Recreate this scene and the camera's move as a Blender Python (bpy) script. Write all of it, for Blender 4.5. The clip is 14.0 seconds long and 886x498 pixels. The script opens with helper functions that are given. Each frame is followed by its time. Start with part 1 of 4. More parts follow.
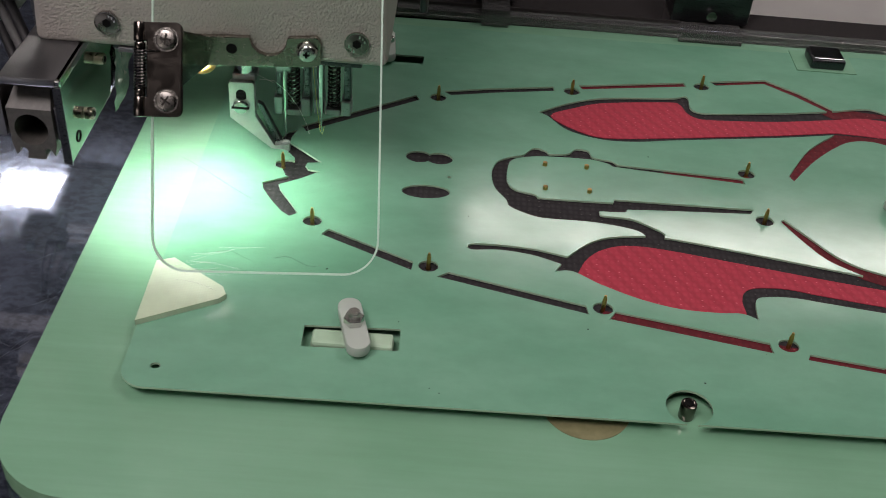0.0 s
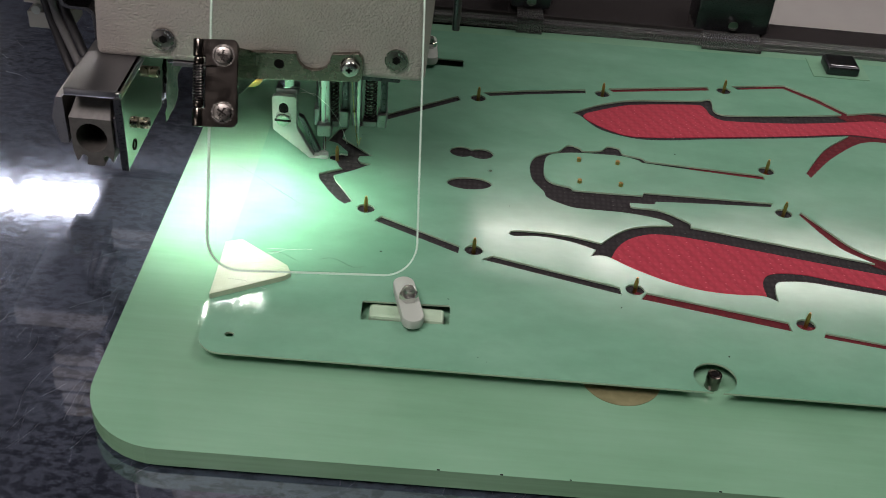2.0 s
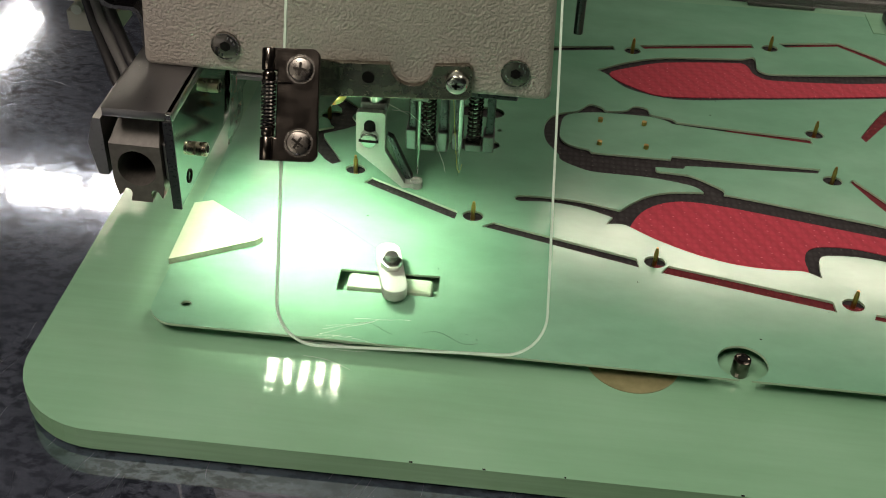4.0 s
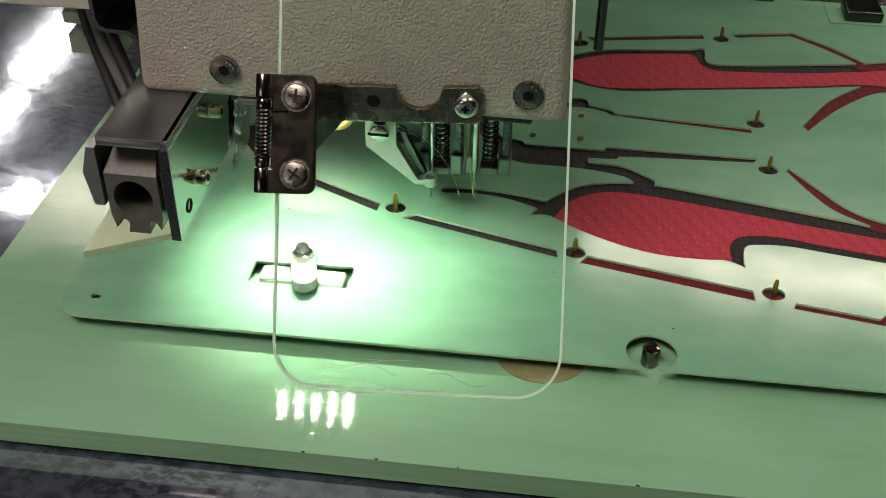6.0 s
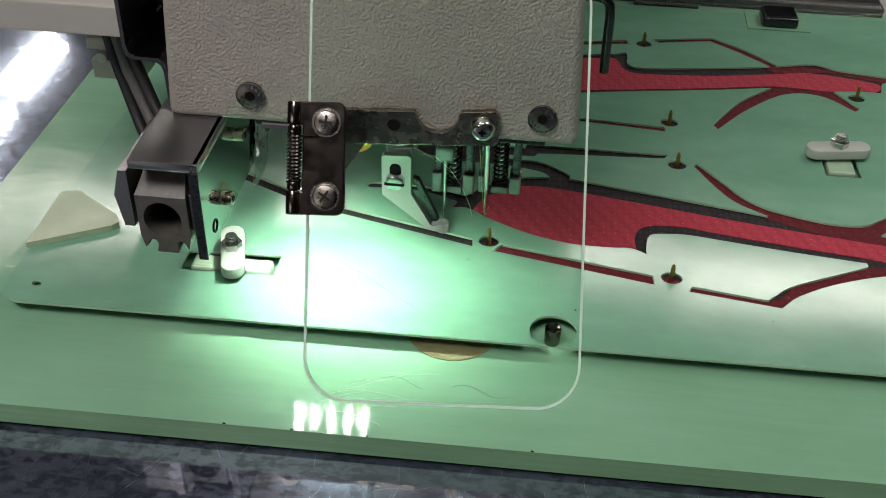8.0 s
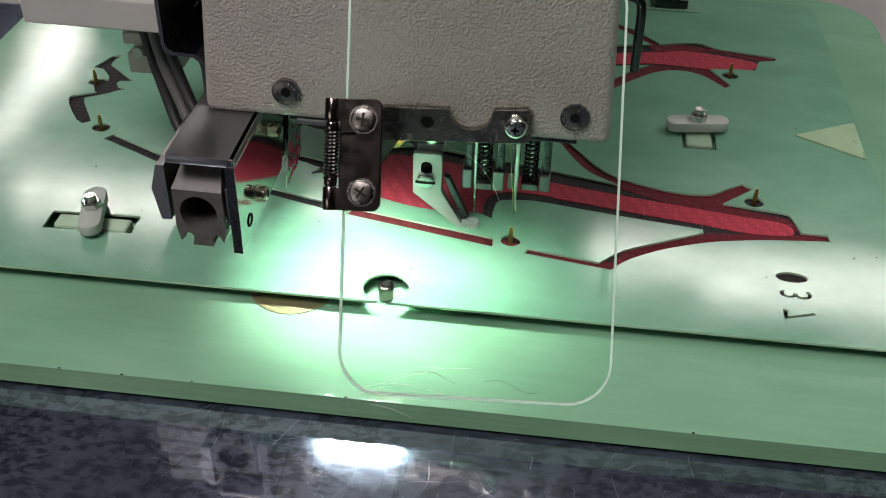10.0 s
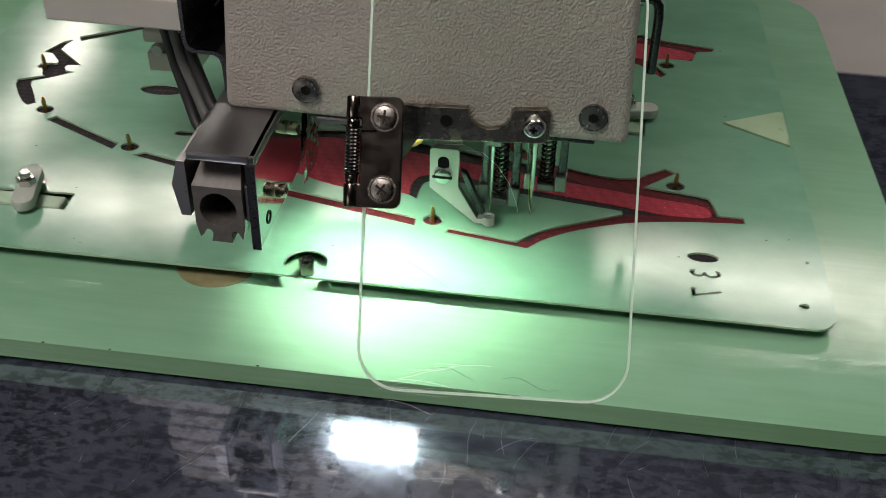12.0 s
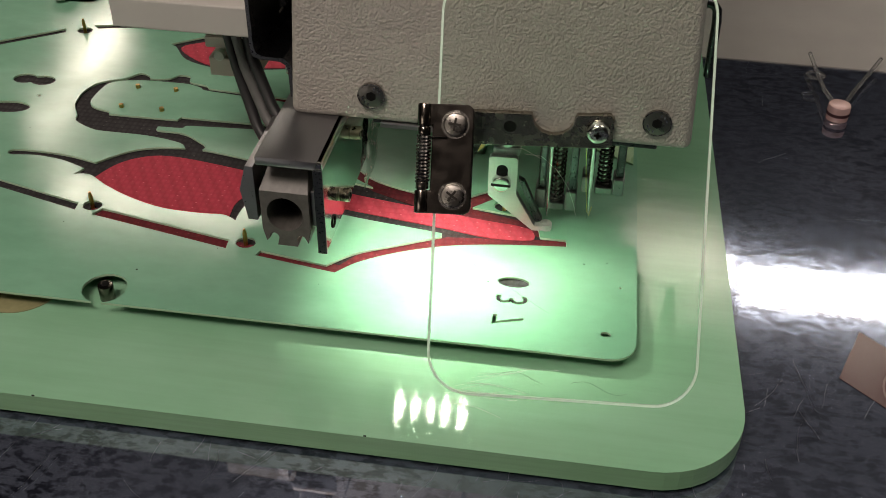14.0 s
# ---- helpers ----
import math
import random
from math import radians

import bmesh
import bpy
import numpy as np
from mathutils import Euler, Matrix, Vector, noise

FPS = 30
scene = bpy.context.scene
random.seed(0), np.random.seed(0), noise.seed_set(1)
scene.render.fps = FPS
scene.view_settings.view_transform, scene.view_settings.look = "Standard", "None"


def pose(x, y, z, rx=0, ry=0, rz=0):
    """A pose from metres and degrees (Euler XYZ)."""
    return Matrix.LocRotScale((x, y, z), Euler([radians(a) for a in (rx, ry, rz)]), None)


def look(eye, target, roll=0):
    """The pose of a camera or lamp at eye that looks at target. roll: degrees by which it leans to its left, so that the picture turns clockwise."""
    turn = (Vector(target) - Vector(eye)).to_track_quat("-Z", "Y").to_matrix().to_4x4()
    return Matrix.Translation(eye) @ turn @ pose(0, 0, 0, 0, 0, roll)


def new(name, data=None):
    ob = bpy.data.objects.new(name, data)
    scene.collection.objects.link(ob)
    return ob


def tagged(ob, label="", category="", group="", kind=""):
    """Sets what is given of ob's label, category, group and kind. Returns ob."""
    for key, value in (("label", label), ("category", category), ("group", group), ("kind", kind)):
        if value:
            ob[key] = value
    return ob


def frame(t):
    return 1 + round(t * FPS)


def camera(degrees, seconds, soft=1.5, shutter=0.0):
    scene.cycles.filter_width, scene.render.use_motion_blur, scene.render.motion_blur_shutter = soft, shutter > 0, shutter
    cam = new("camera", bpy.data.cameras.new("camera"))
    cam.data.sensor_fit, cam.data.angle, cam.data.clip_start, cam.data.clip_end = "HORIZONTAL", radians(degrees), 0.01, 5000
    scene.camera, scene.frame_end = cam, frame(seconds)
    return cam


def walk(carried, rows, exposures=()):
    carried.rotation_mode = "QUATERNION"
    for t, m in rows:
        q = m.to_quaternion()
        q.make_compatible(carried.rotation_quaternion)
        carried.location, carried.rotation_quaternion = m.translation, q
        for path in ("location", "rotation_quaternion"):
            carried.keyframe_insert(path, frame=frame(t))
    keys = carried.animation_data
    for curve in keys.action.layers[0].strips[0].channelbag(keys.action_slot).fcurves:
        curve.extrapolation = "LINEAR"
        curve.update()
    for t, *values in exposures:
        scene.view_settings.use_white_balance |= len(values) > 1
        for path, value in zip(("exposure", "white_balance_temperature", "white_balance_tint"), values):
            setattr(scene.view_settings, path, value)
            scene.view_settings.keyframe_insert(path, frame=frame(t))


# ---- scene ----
# The shot: a pattern-sewing head over a green template pallet, filmed from a hand's length away.
cam = camera(44.50, 14.0, 0.9, 0.5)
EYES = [
    (0.0, 0.0458, -0.3972, 0.2585, 51.53, -3.99, 2.20),
    (0.5, 0.0431, -0.3890, 0.2466, 52.84, -3.77, 1.39),
    (1.0, 0.0376, -0.3955, 0.2507, 52.55, -4.03, 1.70),
    (1.5, 0.0398, -0.4044, 0.2538, 52.97, -3.82, 2.28),
    (2.0, 0.0376, -0.4195, 0.2710, 52.15, -4.06, 3.00),
    (2.5, 0.0087, -0.3958, 0.2503, 53.81, -4.69, 3.42),
    (4.8, 0.0189, -0.3213, 0.2254, 51.04, -1.21, 7.53),
    (5.0, 0.0184, -0.3173, 0.2227, 51.23, -1.14, 7.72),
    (5.5, 0.0207, -0.3182, 0.2258, 51.95, -1.11, 7.52),
    (6.2, 0.0225, -0.3220, 0.2284, 52.16, -0.92, 7.42),
    (6.6, 0.0209, -0.3216, 0.2295, 52.26, -0.79, 7.46),
    (7.0, 0.0204, -0.3243, 0.2312, 52.69, -1.11, 6.77),
    (7.5, 0.0170, -0.3292, 0.2351, 52.83, -1.20, 6.61),
    (10.0, 0.0097, -0.3354, 0.2397, 52.51, -1.10, 7.75),
    (10.5, 0.0096, -0.3328, 0.2381, 52.58, -1.10, 8.26),
    (11.0, 0.0068, -0.3333, 0.2365, 52.51, -1.41, 8.13),
    (11.4, 0.0058, -0.3344, 0.2366, 52.65, -1.49, 8.26),
    (11.5, 0.0067, -0.3348, 0.2375, 52.55, -1.41, 8.35),
    (12.0, 0.0067, -0.3384, 0.2393, 52.72, -1.31, 8.36),
    (12.5, 0.0061, -0.3407, 0.2409, 53.01, -1.06, 8.62),
    (13.0, 0.0011, -0.3399, 0.2405, 53.00, -1.18, 8.86),
    (13.2, -0.0036, -0.3404, 0.2402, 52.76, -1.20, 8.83),
    (13.5, -0.0052, -0.3395, 0.2389, 52.70, -1.01, 9.37),
    (14.0, -0.0047, -0.3415, 0.2437, 52.44, -0.49, 9.52),
]
EXPOSURES = [(0.0, -0.06, 6800, 18), (2.0, 0.0, 6850, 18), (2.7, 0.02, 7500, 15), (5.0, 0.06, 8000, 12), (6.5, 0.07, 7600, 12), (7.5, 0.06, 7000, 12), (10.0, 0.17, 6750, 15), (10.5, 0.16, 6700, 15), (11.5, 0.10, 6800, 15), (12.5, 0.10, 7550, 15), (14.0, 0.06, 7750, 15)]
walk(cam, [(r[0], pose(*r[1:])) for r in EYES], EXPOSURES)

# heights, metres; the template's upper face is z = 0
BOARD_TOP, BOARD_LOW, TABLE_Z = -0.0055, -0.0135, -0.0155
MM = 0.001

# ---- light ----
world = bpy.data.worlds.new("room_air")
scene.world = world
world.use_nodes = True
world.node_tree.nodes["Background"].inputs[0].default_value = (0.75, 0.86, 1.0, 1)
world.node_tree.nodes["Background"].inputs[1].default_value = 0.05
scene.view_settings.exposure = 0.0


def area_lamp(name, where, target, sx, sy, watts, colour):
    data = bpy.data.lights.new(name, "AREA")
    data.shape, data.size, data.size_y, data.energy, data.color = "RECTANGLE", sx, sy, watts, colour
    ob = new(name, data)
    ob.matrix_world = look(where, target)
    return tagged(ob, kind="structure")


# unseen lamps added for fill: a low one behind the viewer and two on the ceiling, left of him and over the machine's
# right; the other lights of the place are the glowing tubes and diodes themselves
area_lamp("front_fill_light", (-1.93, -2.7, 1.0), (-1.6, 0.0, 0.35), 2.0, 0.6, 8, (1.0, 0.98, 0.93))
area_lamp("overhead_fill_light", (-0.60, -1.05, 2.03), (-0.5, -0.9, 0.0), 1.1, 0.8, 39, (1.0, 0.945, 0.945))
area_lamp("overhead_fill_light", (1.15, 0.25, 2.03), (1.1, 0.25, 0.0), 1.1, 0.8, 13, (1.0, 0.97, 0.96))

# ---- materials ----
def material(name, colour, rough=0.5, metal=0.0, spec=0.5):
    m = bpy.data.materials.new(name)
    m.use_nodes = True
    b = m.node_tree.nodes["Principled BSDF"]
    b.inputs["Base Color"].default_value = (*colour, 1)
    b.inputs["Roughness"].default_value = rough
    b.inputs["Metallic"].default_value = metal
    b.inputs["Specular IOR Level"].default_value = spec
    return m


def node(m, kind, **values):
    n = m.node_tree.nodes.new(kind)
    for key, value in values.items():
        n.inputs[key.replace("_", " ")].default_value = value
    return n


def wire(m, a, b):
    m.node_tree.links.new(a, b)


def bsdf(m):
    return m.node_tree.nodes["Principled BSDF"]


def place(m, stretch=(1, 1, 1)):
    """Object coordinates in metres, stretched."""
    c = m.node_tree.nodes.new("ShaderNodeTexCoord")
    s = m.node_tree.nodes.new("ShaderNodeMapping")
    s.inputs["Scale"].default_value = stretch
    wire(m, c.outputs["Object"], s.inputs["Vector"])
    return s.outputs["Vector"]


def ramp(m, source, *stops):
    r = m.node_tree.nodes.new("ShaderNodeValToRGB")
    while len(r.color_ramp.elements) < len(stops):
        r.color_ramp.elements.new(0.5)
    for e, (at, c) in zip(r.color_ramp.elements, stops):
        e.position, e.color = at, (*(c if isinstance(c, tuple) else (c, c, c)), 1)
    wire(m, source, r.inputs["Fac"])
    return r.outputs["Color"]


def noise_of(m, scale, stretch=(1, 1, 1), detail=4.0, rough=0.55):
    n = node(m, "ShaderNodeTexNoise", Scale=scale, Detail=detail, Roughness=rough)
    wire(m, place(m, stretch), n.inputs["Vector"])
    return n.outputs["Fac"]


def bump(m, source, strength, distance, onto=None):
    b = node(m, "ShaderNodeBump", Strength=strength, Distance=distance)
    wire(m, source, b.inputs["Height"])
    if onto is not None:
        wire(m, onto, b.inputs["Normal"])
    wire(m, b.outputs["Normal"], bsdf(m).inputs["Normal"])
    return b.outputs["Normal"]


def mixed(m, fac, a, b):
    x = m.node_tree.nodes.new("ShaderNodeMix")
    x.data_type = "RGBA"
    for value, slot in ((fac, 0), (a, 6), (b, 7)):
        if isinstance(value, (int, float)):
            x.inputs[slot].default_value = value
        elif isinstance(value, tuple):
            x.inputs[slot].default_value = (*value, 1)
        else:
            wire(m, value, x.inputs[slot])
    return x.outputs[2]


def make_green(name, dark, light, rough, streak, weave=350, fine=0.10, sawn=0.0, grain=0.5, wavy=0.22):
    """Glass-fibre laminate: faint cloudiness, saw streaks along x and a fine weave."""
    m = material(name, light, rough, 0, 0.5)
    cloud = ramp(m, noise_of(m, 14, (1, 2.2, 1), 5), (0.3, dark), (0.72, light))
    lines = ramp(m, noise_of(m, 60, streak, 4, 0.65), (0.35, 0.72), (0.68, 1.0))
    mul = m.node_tree.nodes.new("ShaderNodeMix")
    mul.data_type, mul.blend_type = "RGBA", "MULTIPLY"
    mul.inputs[0].default_value = grain
    wire(m, cloud, mul.inputs[6])
    wire(m, lines, mul.inputs[7])
    wire(m, mul.outputs[2], bsdf(m).inputs["Base Color"])
    wire(m, ramp(m, noise_of(m, 45, streak, 4), (0.3, rough * 0.75), (0.75, rough * 1.35)), bsdf(m).inputs["Roughness"])
    cloth = m.node_tree.nodes.new("ShaderNodeMath")
    for slot, axis in enumerate("XY"):
        w = node(m, "ShaderNodeTexWave", Scale=weave, Distortion=0.6, Detail=1.0)
        w.bands_direction = axis
        wire(m, place(m), w.inputs["Vector"])
        wire(m, w.outputs["Fac"], cloth.inputs[slot])
    first = bump(m, noise_of(m, 9, (1, 1, 1), 2), wavy, 0.0006)
    second = bump(m, cloth.outputs[0], fine, 0.00006, first)
    bump(m, noise_of(m, 400, (0.05, 7, 1), 2), sawn, 0.00005, second)
    b = bsdf(m)
    b.inputs["Subsurface Weight"].default_value = 0.06
    b.inputs["Subsurface Radius"].default_value = (0.002, 0.004, 0.003)
    return m


GREEN = make_green("green_laminate", (0.150, 0.365, 0.243), (0.210, 0.440, 0.310), 0.105, (1, 1.6, 1), 350, 0.03, 0.0, 0.3, 0.14)
BOARD = make_green("green_board", (0.180, 0.385, 0.245), (0.232, 0.455, 0.310), 0.040, (0.25, 5, 1), 350, 0.004, 0.33, 0.22, 0.03)
GREEN_EDGE = make_green("cut_laminate_edge", (0.34, 0.52, 0.36), (0.46, 0.64, 0.47), 0.4, (1, 1, 1))
BOARD_EDGE = make_green("sawn_board_edge", (0.15, 0.33, 0.17), (0.22, 0.43, 0.25), 0.4, (0.3, 1, 12))
WEDGE = make_green("olive_laminate", (0.27, 0.45, 0.25), (0.34, 0.53, 0.31), 0.3, (1, 1, 1))
CREAM = make_green("pale_laminate", (0.50, 0.64, 0.45), (0.62, 0.74, 0.54), 0.35, (1, 1, 1))


def make_steel(name, colour, rough, scratch=0.0, stretch=(1, 1, 1), scale=300):
    m = material(name, colour, rough, 1.0)
    wire(m, ramp(m, noise_of(m, scale, stretch, 5), (0.3, rough * 0.75), (0.75, min(1, rough * 1.4))), bsdf(m).inputs["Roughness"])
    if scratch:
        bump(m, noise_of(m, scale * 1.4, stretch, 3), scratch, 0.0001)
    return m


STEEL = make_steel("bright_steel", (0.62, 0.62, 0.60), 0.2)
CHROME = make_steel("polished_chrome", (0.75, 0.76, 0.76), 0.08)
NICKEL = make_steel("dark_nickel", (0.175, 0.155, 0.138), 0.18, 0.03, (1, 1, 1), 240)
GUNMETAL = make_steel("oily_grey_steel", (0.25, 0.25, 0.26), 0.36, 0.05, (1, 1, 1), 1600)
BLACKENED = make_steel("blackened_steel", (0.075, 0.078, 0.085), 0.30, 0.03, (1, 1, 1), 1500)
BRASS = make_steel("tarnished_brass", (0.48, 0.30, 0.10), 0.34)
WORN_STEEL = make_steel("worn_screw_steel", (0.33, 0.315, 0.29), 0.24, 0.03, (1, 1, 1), 500)
SCREW_DARK = make_steel("dark_screw", (0.21, 0.20, 0.185), 0.30)
SLOT_DARK = make_steel("slot_shade_steel", (0.03, 0.028, 0.026), 0.5)
BRACKET = make_steel("olive_bracket_steel", (0.30, 0.275, 0.235), 0.24, 0.03, (1, 1, 1), 240)
BRONZE = make_steel("zinc_yellow_steel", (0.27, 0.235, 0.18), 0.28)
OILY = material("oil_blackened_block", (0.085, 0.081, 0.074), 0.42, 0.0, 0.4)
wire(OILY, ramp(OILY, noise_of(OILY, 400, (1, 1, 1), 4), (0.3, (0.07, 0.067, 0.062)), (0.7, (0.10, 0.096, 0.088))), bsdf(OILY).inputs["Base Color"])
HOLE_BLACK = material("hollow_black", (0.005, 0.005, 0.005), 0.8, 0.0, 0.1)
SPRING = make_steel("spring_wire", (0.10, 0.095, 0.09), 0.25)
MIRROR = make_steel("polished_plate", (0.52, 0.54, 0.52), 0.10)
BRIGHT_PAD = material("satin_aluminium", (0.44, 0.45, 0.435), 0.38, 0.5)

# hammered grey paint of the head
PAINT = material("hammered_grey_paint", (0.33, 0.31, 0.285), 0.42)
wire(PAINT, ramp(PAINT, noise_of(PAINT, 60, (1, 1, 1), 6), (0.3, (0.385, 0.362, 0.328)), (0.7, (0.45, 0.423, 0.383))), bsdf(PAINT).inputs["Base Color"])
grain = noise_of(PAINT, 1150, (1, 1, 1), 2, 0.5)
bump(PAINT, ramp(PAINT, grain, (0.32, 0.0), (0.68, 1.0)), 0.72, 0.0004)
GREY_PAINT = material("smooth_grey_paint", (0.40, 0.39, 0.36), 0.45)
wire(GREY_PAINT, ramp(GREY_PAINT, noise_of(GREY_PAINT, 20, (1, 1, 1), 5), (0.3, (0.42, 0.41, 0.39)), (0.7, (0.50, 0.49, 0.46))), bsdf(GREY_PAINT).inputs["Base Color"])
DECK = material("dull_grey_deck_paint", (0.27, 0.265, 0.25), 0.5)
wire(DECK, ramp(DECK, noise_of(DECK, 14, (1, 1, 1), 5), (0.3, (0.25, 0.245, 0.235)), (0.7, (0.31, 0.305, 0.29))), bsdf(DECK).inputs["Base Color"])
BEIGE = material("beige_plastic", (0.50, 0.49, 0.43), 0.42)
bump(BEIGE, noise_of(BEIGE, 300), 0.1, 0.0002)
BLACK_RUBBER = material("black_cable", (0.018, 0.018, 0.02), 0.45)
GREY_CABLE = material("grey_cable", (0.10, 0.10, 0.10), 0.5)
ORANGE = material("amber_plastic", (0.85, 0.48, 0.16), 0.4)
bsdf(ORANGE).inputs["Subsurface Weight"].default_value = 0.3
NYLON = material("white_nylon", (0.56, 0.63, 0.57), 0.36)
bsdf(NYLON).inputs["Transmission Weight"].default_value = 0.25
bsdf(NYLON).inputs["Subsurface Weight"].default_value = 0.35
bsdf(NYLON).inputs["Subsurface Radius"].default_value = (0.003, 0.003, 0.003)
bump(NYLON, noise_of(NYLON, 240), 0.15, 0.0002)
FELT = material("tan_magnet_disc", (0.30, 0.29, 0.16), 0.35)
wire(FELT, ramp(FELT, noise_of(FELT, 300), (0.3, (0.19, 0.185, 0.095)), (0.7, (0.26, 0.25, 0.135))), bsdf(FELT).inputs["Base Color"])
YELLOW_THREAD = material("yellow_thread", (0.55, 0.60, 0.12), 0.6)
WHITE_THREAD = material("pale_thread", (0.72, 0.78, 0.74), 0.6)
# dull pink of the label's reflection in the table; also the tag's cap band
MIRRORED_PINK_AND_BAND = material("pink_reflection_and_cap_band", (0.065, 0.030, 0.033), 0.2)
REFLECTED_INK = material("reflected_label_ink", (0.10, 0.05, 0.05), 0.7)
CLEAR_CAP = material("clear_pink_plastic", (0.85, 0.60, 0.58), 0.15)
bsdf(CLEAR_CAP).inputs["Transmission Weight"].default_value = 0.5
LED_WHITE = material("led_face", (1, 1, 1), 0.3)
bsdf(LED_WHITE).inputs["Emission Color"].default_value = (0.93, 1, 0.95, 1)
bsdf(LED_WHITE).inputs["Emission Strength"].default_value = 95
TUBE_GLOW = material("tube_glow", (1, 1, 1), 0.4)
bsdf(TUBE_GLOW).inputs["Emission Color"].default_value = (1.0, 1.0, 0.95, 1)
bsdf(TUBE_GLOW).inputs["Emission Strength"].default_value = 14.5

GLASS = bpy.data.materials.new("clear_acrylic")
GLASS.use_nodes = True
GLASS.node_tree.nodes.remove(GLASS.node_tree.nodes["Principled BSDF"])
see = node(GLASS, "ShaderNodeBsdfTransparent", Color=(0.97, 1.0, 0.98, 1))
gloss = node(GLASS, "ShaderNodeBsdfGlossy", Roughness=0.02)
rim_gloss = node(GLASS, "ShaderNodeFresnel", IOR=1.2)
both = GLASS.node_tree.nodes.new("ShaderNodeMixShader")
wire(GLASS, rim_gloss.outputs[0], both.inputs[0])
wire(GLASS, see.outputs[0], both.inputs[1])
wire(GLASS, gloss.outputs[0], both.inputs[2])
wire(GLASS, both.outputs[0], GLASS.node_tree.nodes["Material Output"].inputs["Surface"])
EDGE_GLASS = material("frosted_acrylic_edge", (0.62, 0.79, 0.69), 0.3)
bsdf(EDGE_GLASS).inputs["Transmission Weight"].default_value = 0.5
FROST = material("clear_cover_plastic", (0.75, 0.76, 0.76), 0.12)
bsdf(FROST).inputs["Transmission Weight"].default_value = 0.93


FILM = make_steel("crumpled_film", (0.70, 0.73, 0.71), 0.16)
SMOKED = material("smoked_plastic", (0.035, 0.032, 0.032), 0.12)


def make_cloth(name, dark, light, dot):
    """Knitted mesh: staggered dimples and pale flecks of yarn."""
    m = material(name, light, 0.7, 0, 0.3)
    v = node(m, "ShaderNodeTexVoronoi", Scale=420.0, Randomness=0.12)
    wire(m, place(m, (1, 0.75, 1)), v.inputs["Vector"])
    base = ramp(m, v.outputs["Distance"], (0.05, light), (0.62, dark))
    fleck = node(m, "ShaderNodeTexVoronoi", Scale=235.0, Randomness=0.14)
    wire(m, place(m, (1, 1.3, 0)), fleck.inputs["Vector"])
    rib = node(m, "ShaderNodeTexWave", Scale=105.0, Distortion=1.2, Detail=2.0)
    rib.bands_direction = "DIAGONAL"
    wire(m, place(m, (1, 0.6, 0)), rib.inputs["Vector"])
    shade = m.node_tree.nodes.new("ShaderNodeMix")
    shade.data_type, shade.blend_type = "RGBA", "MULTIPLY"
    shade.inputs[0].default_value = 0.3
    wire(m, base, shade.inputs[6])
    wire(m, ramp(m, rib.outputs["Fac"], (0.15, 0.55), (0.6, 1.0)), shade.inputs[7])
    wire(m, mixed(m, ramp(m, fleck.outputs["Distance"], (0.03, 1.0), (0.12, 0.0)), shade.outputs[2], dot), bsdf(m).inputs["Base Color"])
    first = bump(m, v.outputs["Distance"], 0.6, 0.0006)
    bump(m, rib.outputs["Fac"], 0.15, 0.0003, first)
    return m


BLACK_CLOTH = make_cloth("black_knit", (0.020, 0.018, 0.020), (0.055, 0.050, 0.054), (0.10, 0.09, 0.09))
RED_CLOTH = make_cloth("red_mesh", (0.42, 0.04, 0.065), (0.58, 0.075, 0.11), (0.66, 0.17, 0.20))
MAROON_CLOTH = make_cloth("maroon_knit", (0.11, 0.010, 0.016), (0.21, 0.023, 0.030), (0.30, 0.07, 0.07))

TABLE = material("scratched_steel_table", (0.34, 0.36, 0.41), 0.3, 0.8)
tone = ramp(TABLE, noise_of(TABLE, 10, (1, 1, 1), 6, 0.6), (0.30, (0.16, 0.195, 0.275)), (0.75, (0.27, 0.315, 0.43)))
pits = ramp(TABLE, noise_of(TABLE, 420, (0.6, 1, 1), 3, 0.6), (0.42, (0.10, 0.10, 0.13)), (0.54, (1.0, 1.0, 1.0)))
spread = ramp(TABLE, noise_of(TABLE, 16, (1, 1, 1), 4), (0.30, 0.35), (0.70, 0.90))
steel_tone = TABLE.node_tree.nodes.new("ShaderNodeMix")
steel_tone.data_type, steel_tone.blend_type = "RGBA", "MULTIPLY"
wire(TABLE, spread, steel_tone.inputs[0])
wire(TABLE, tone, steel_tone.inputs[6])
wire(TABLE, pits, steel_tone.inputs[7])
wire(TABLE, steel_tone.outputs[2], bsdf(TABLE).inputs["Base Color"])
fine = ramp(TABLE, noise_of(TABLE, 260, (0.6, 1.5, 1), 6, 0.7), (0.35, 0.06), (0.6, 0.09), (0.80, 0.15))
worn = ramp(TABLE, noise_of(TABLE, 60, (1, 3, 1), 6, 0.7), (0.30, 0.13), (0.80, 0.17))
split = node(TABLE, "ShaderNodeSeparateXYZ")
wire(TABLE, place(TABLE), split.inputs[0])
front = node(TABLE, "ShaderNodeMapRange", From_Min=-0.075, From_Max=-0.115, To_Min=0.0, To_Max=1.0)
wire(TABLE, split.outputs["Y"], front.inputs["Value"])
wire(TABLE, mixed(TABLE, front.outputs[0], fine, worn), bsdf(TABLE).inputs["Roughness"])
bsdf(TABLE).inputs["Coat Weight"].default_value = 1.0
bsdf(TABLE).inputs["Coat IOR"].default_value = 1.9
wire(TABLE, ramp(TABLE, noise_of(TABLE, 90, (1, 4, 1), 6, 0.7), (0.35, 0.018), (0.75, 0.032)), bsdf(TABLE).inputs["Coat Roughness"])
bump(TABLE, noise_of(TABLE, 1200, (6, 0.5, 1), 2), 0.02, 0.00002)
WALL = material("grey_hall_wall", (0.10, 0.105, 0.115), 0.8)
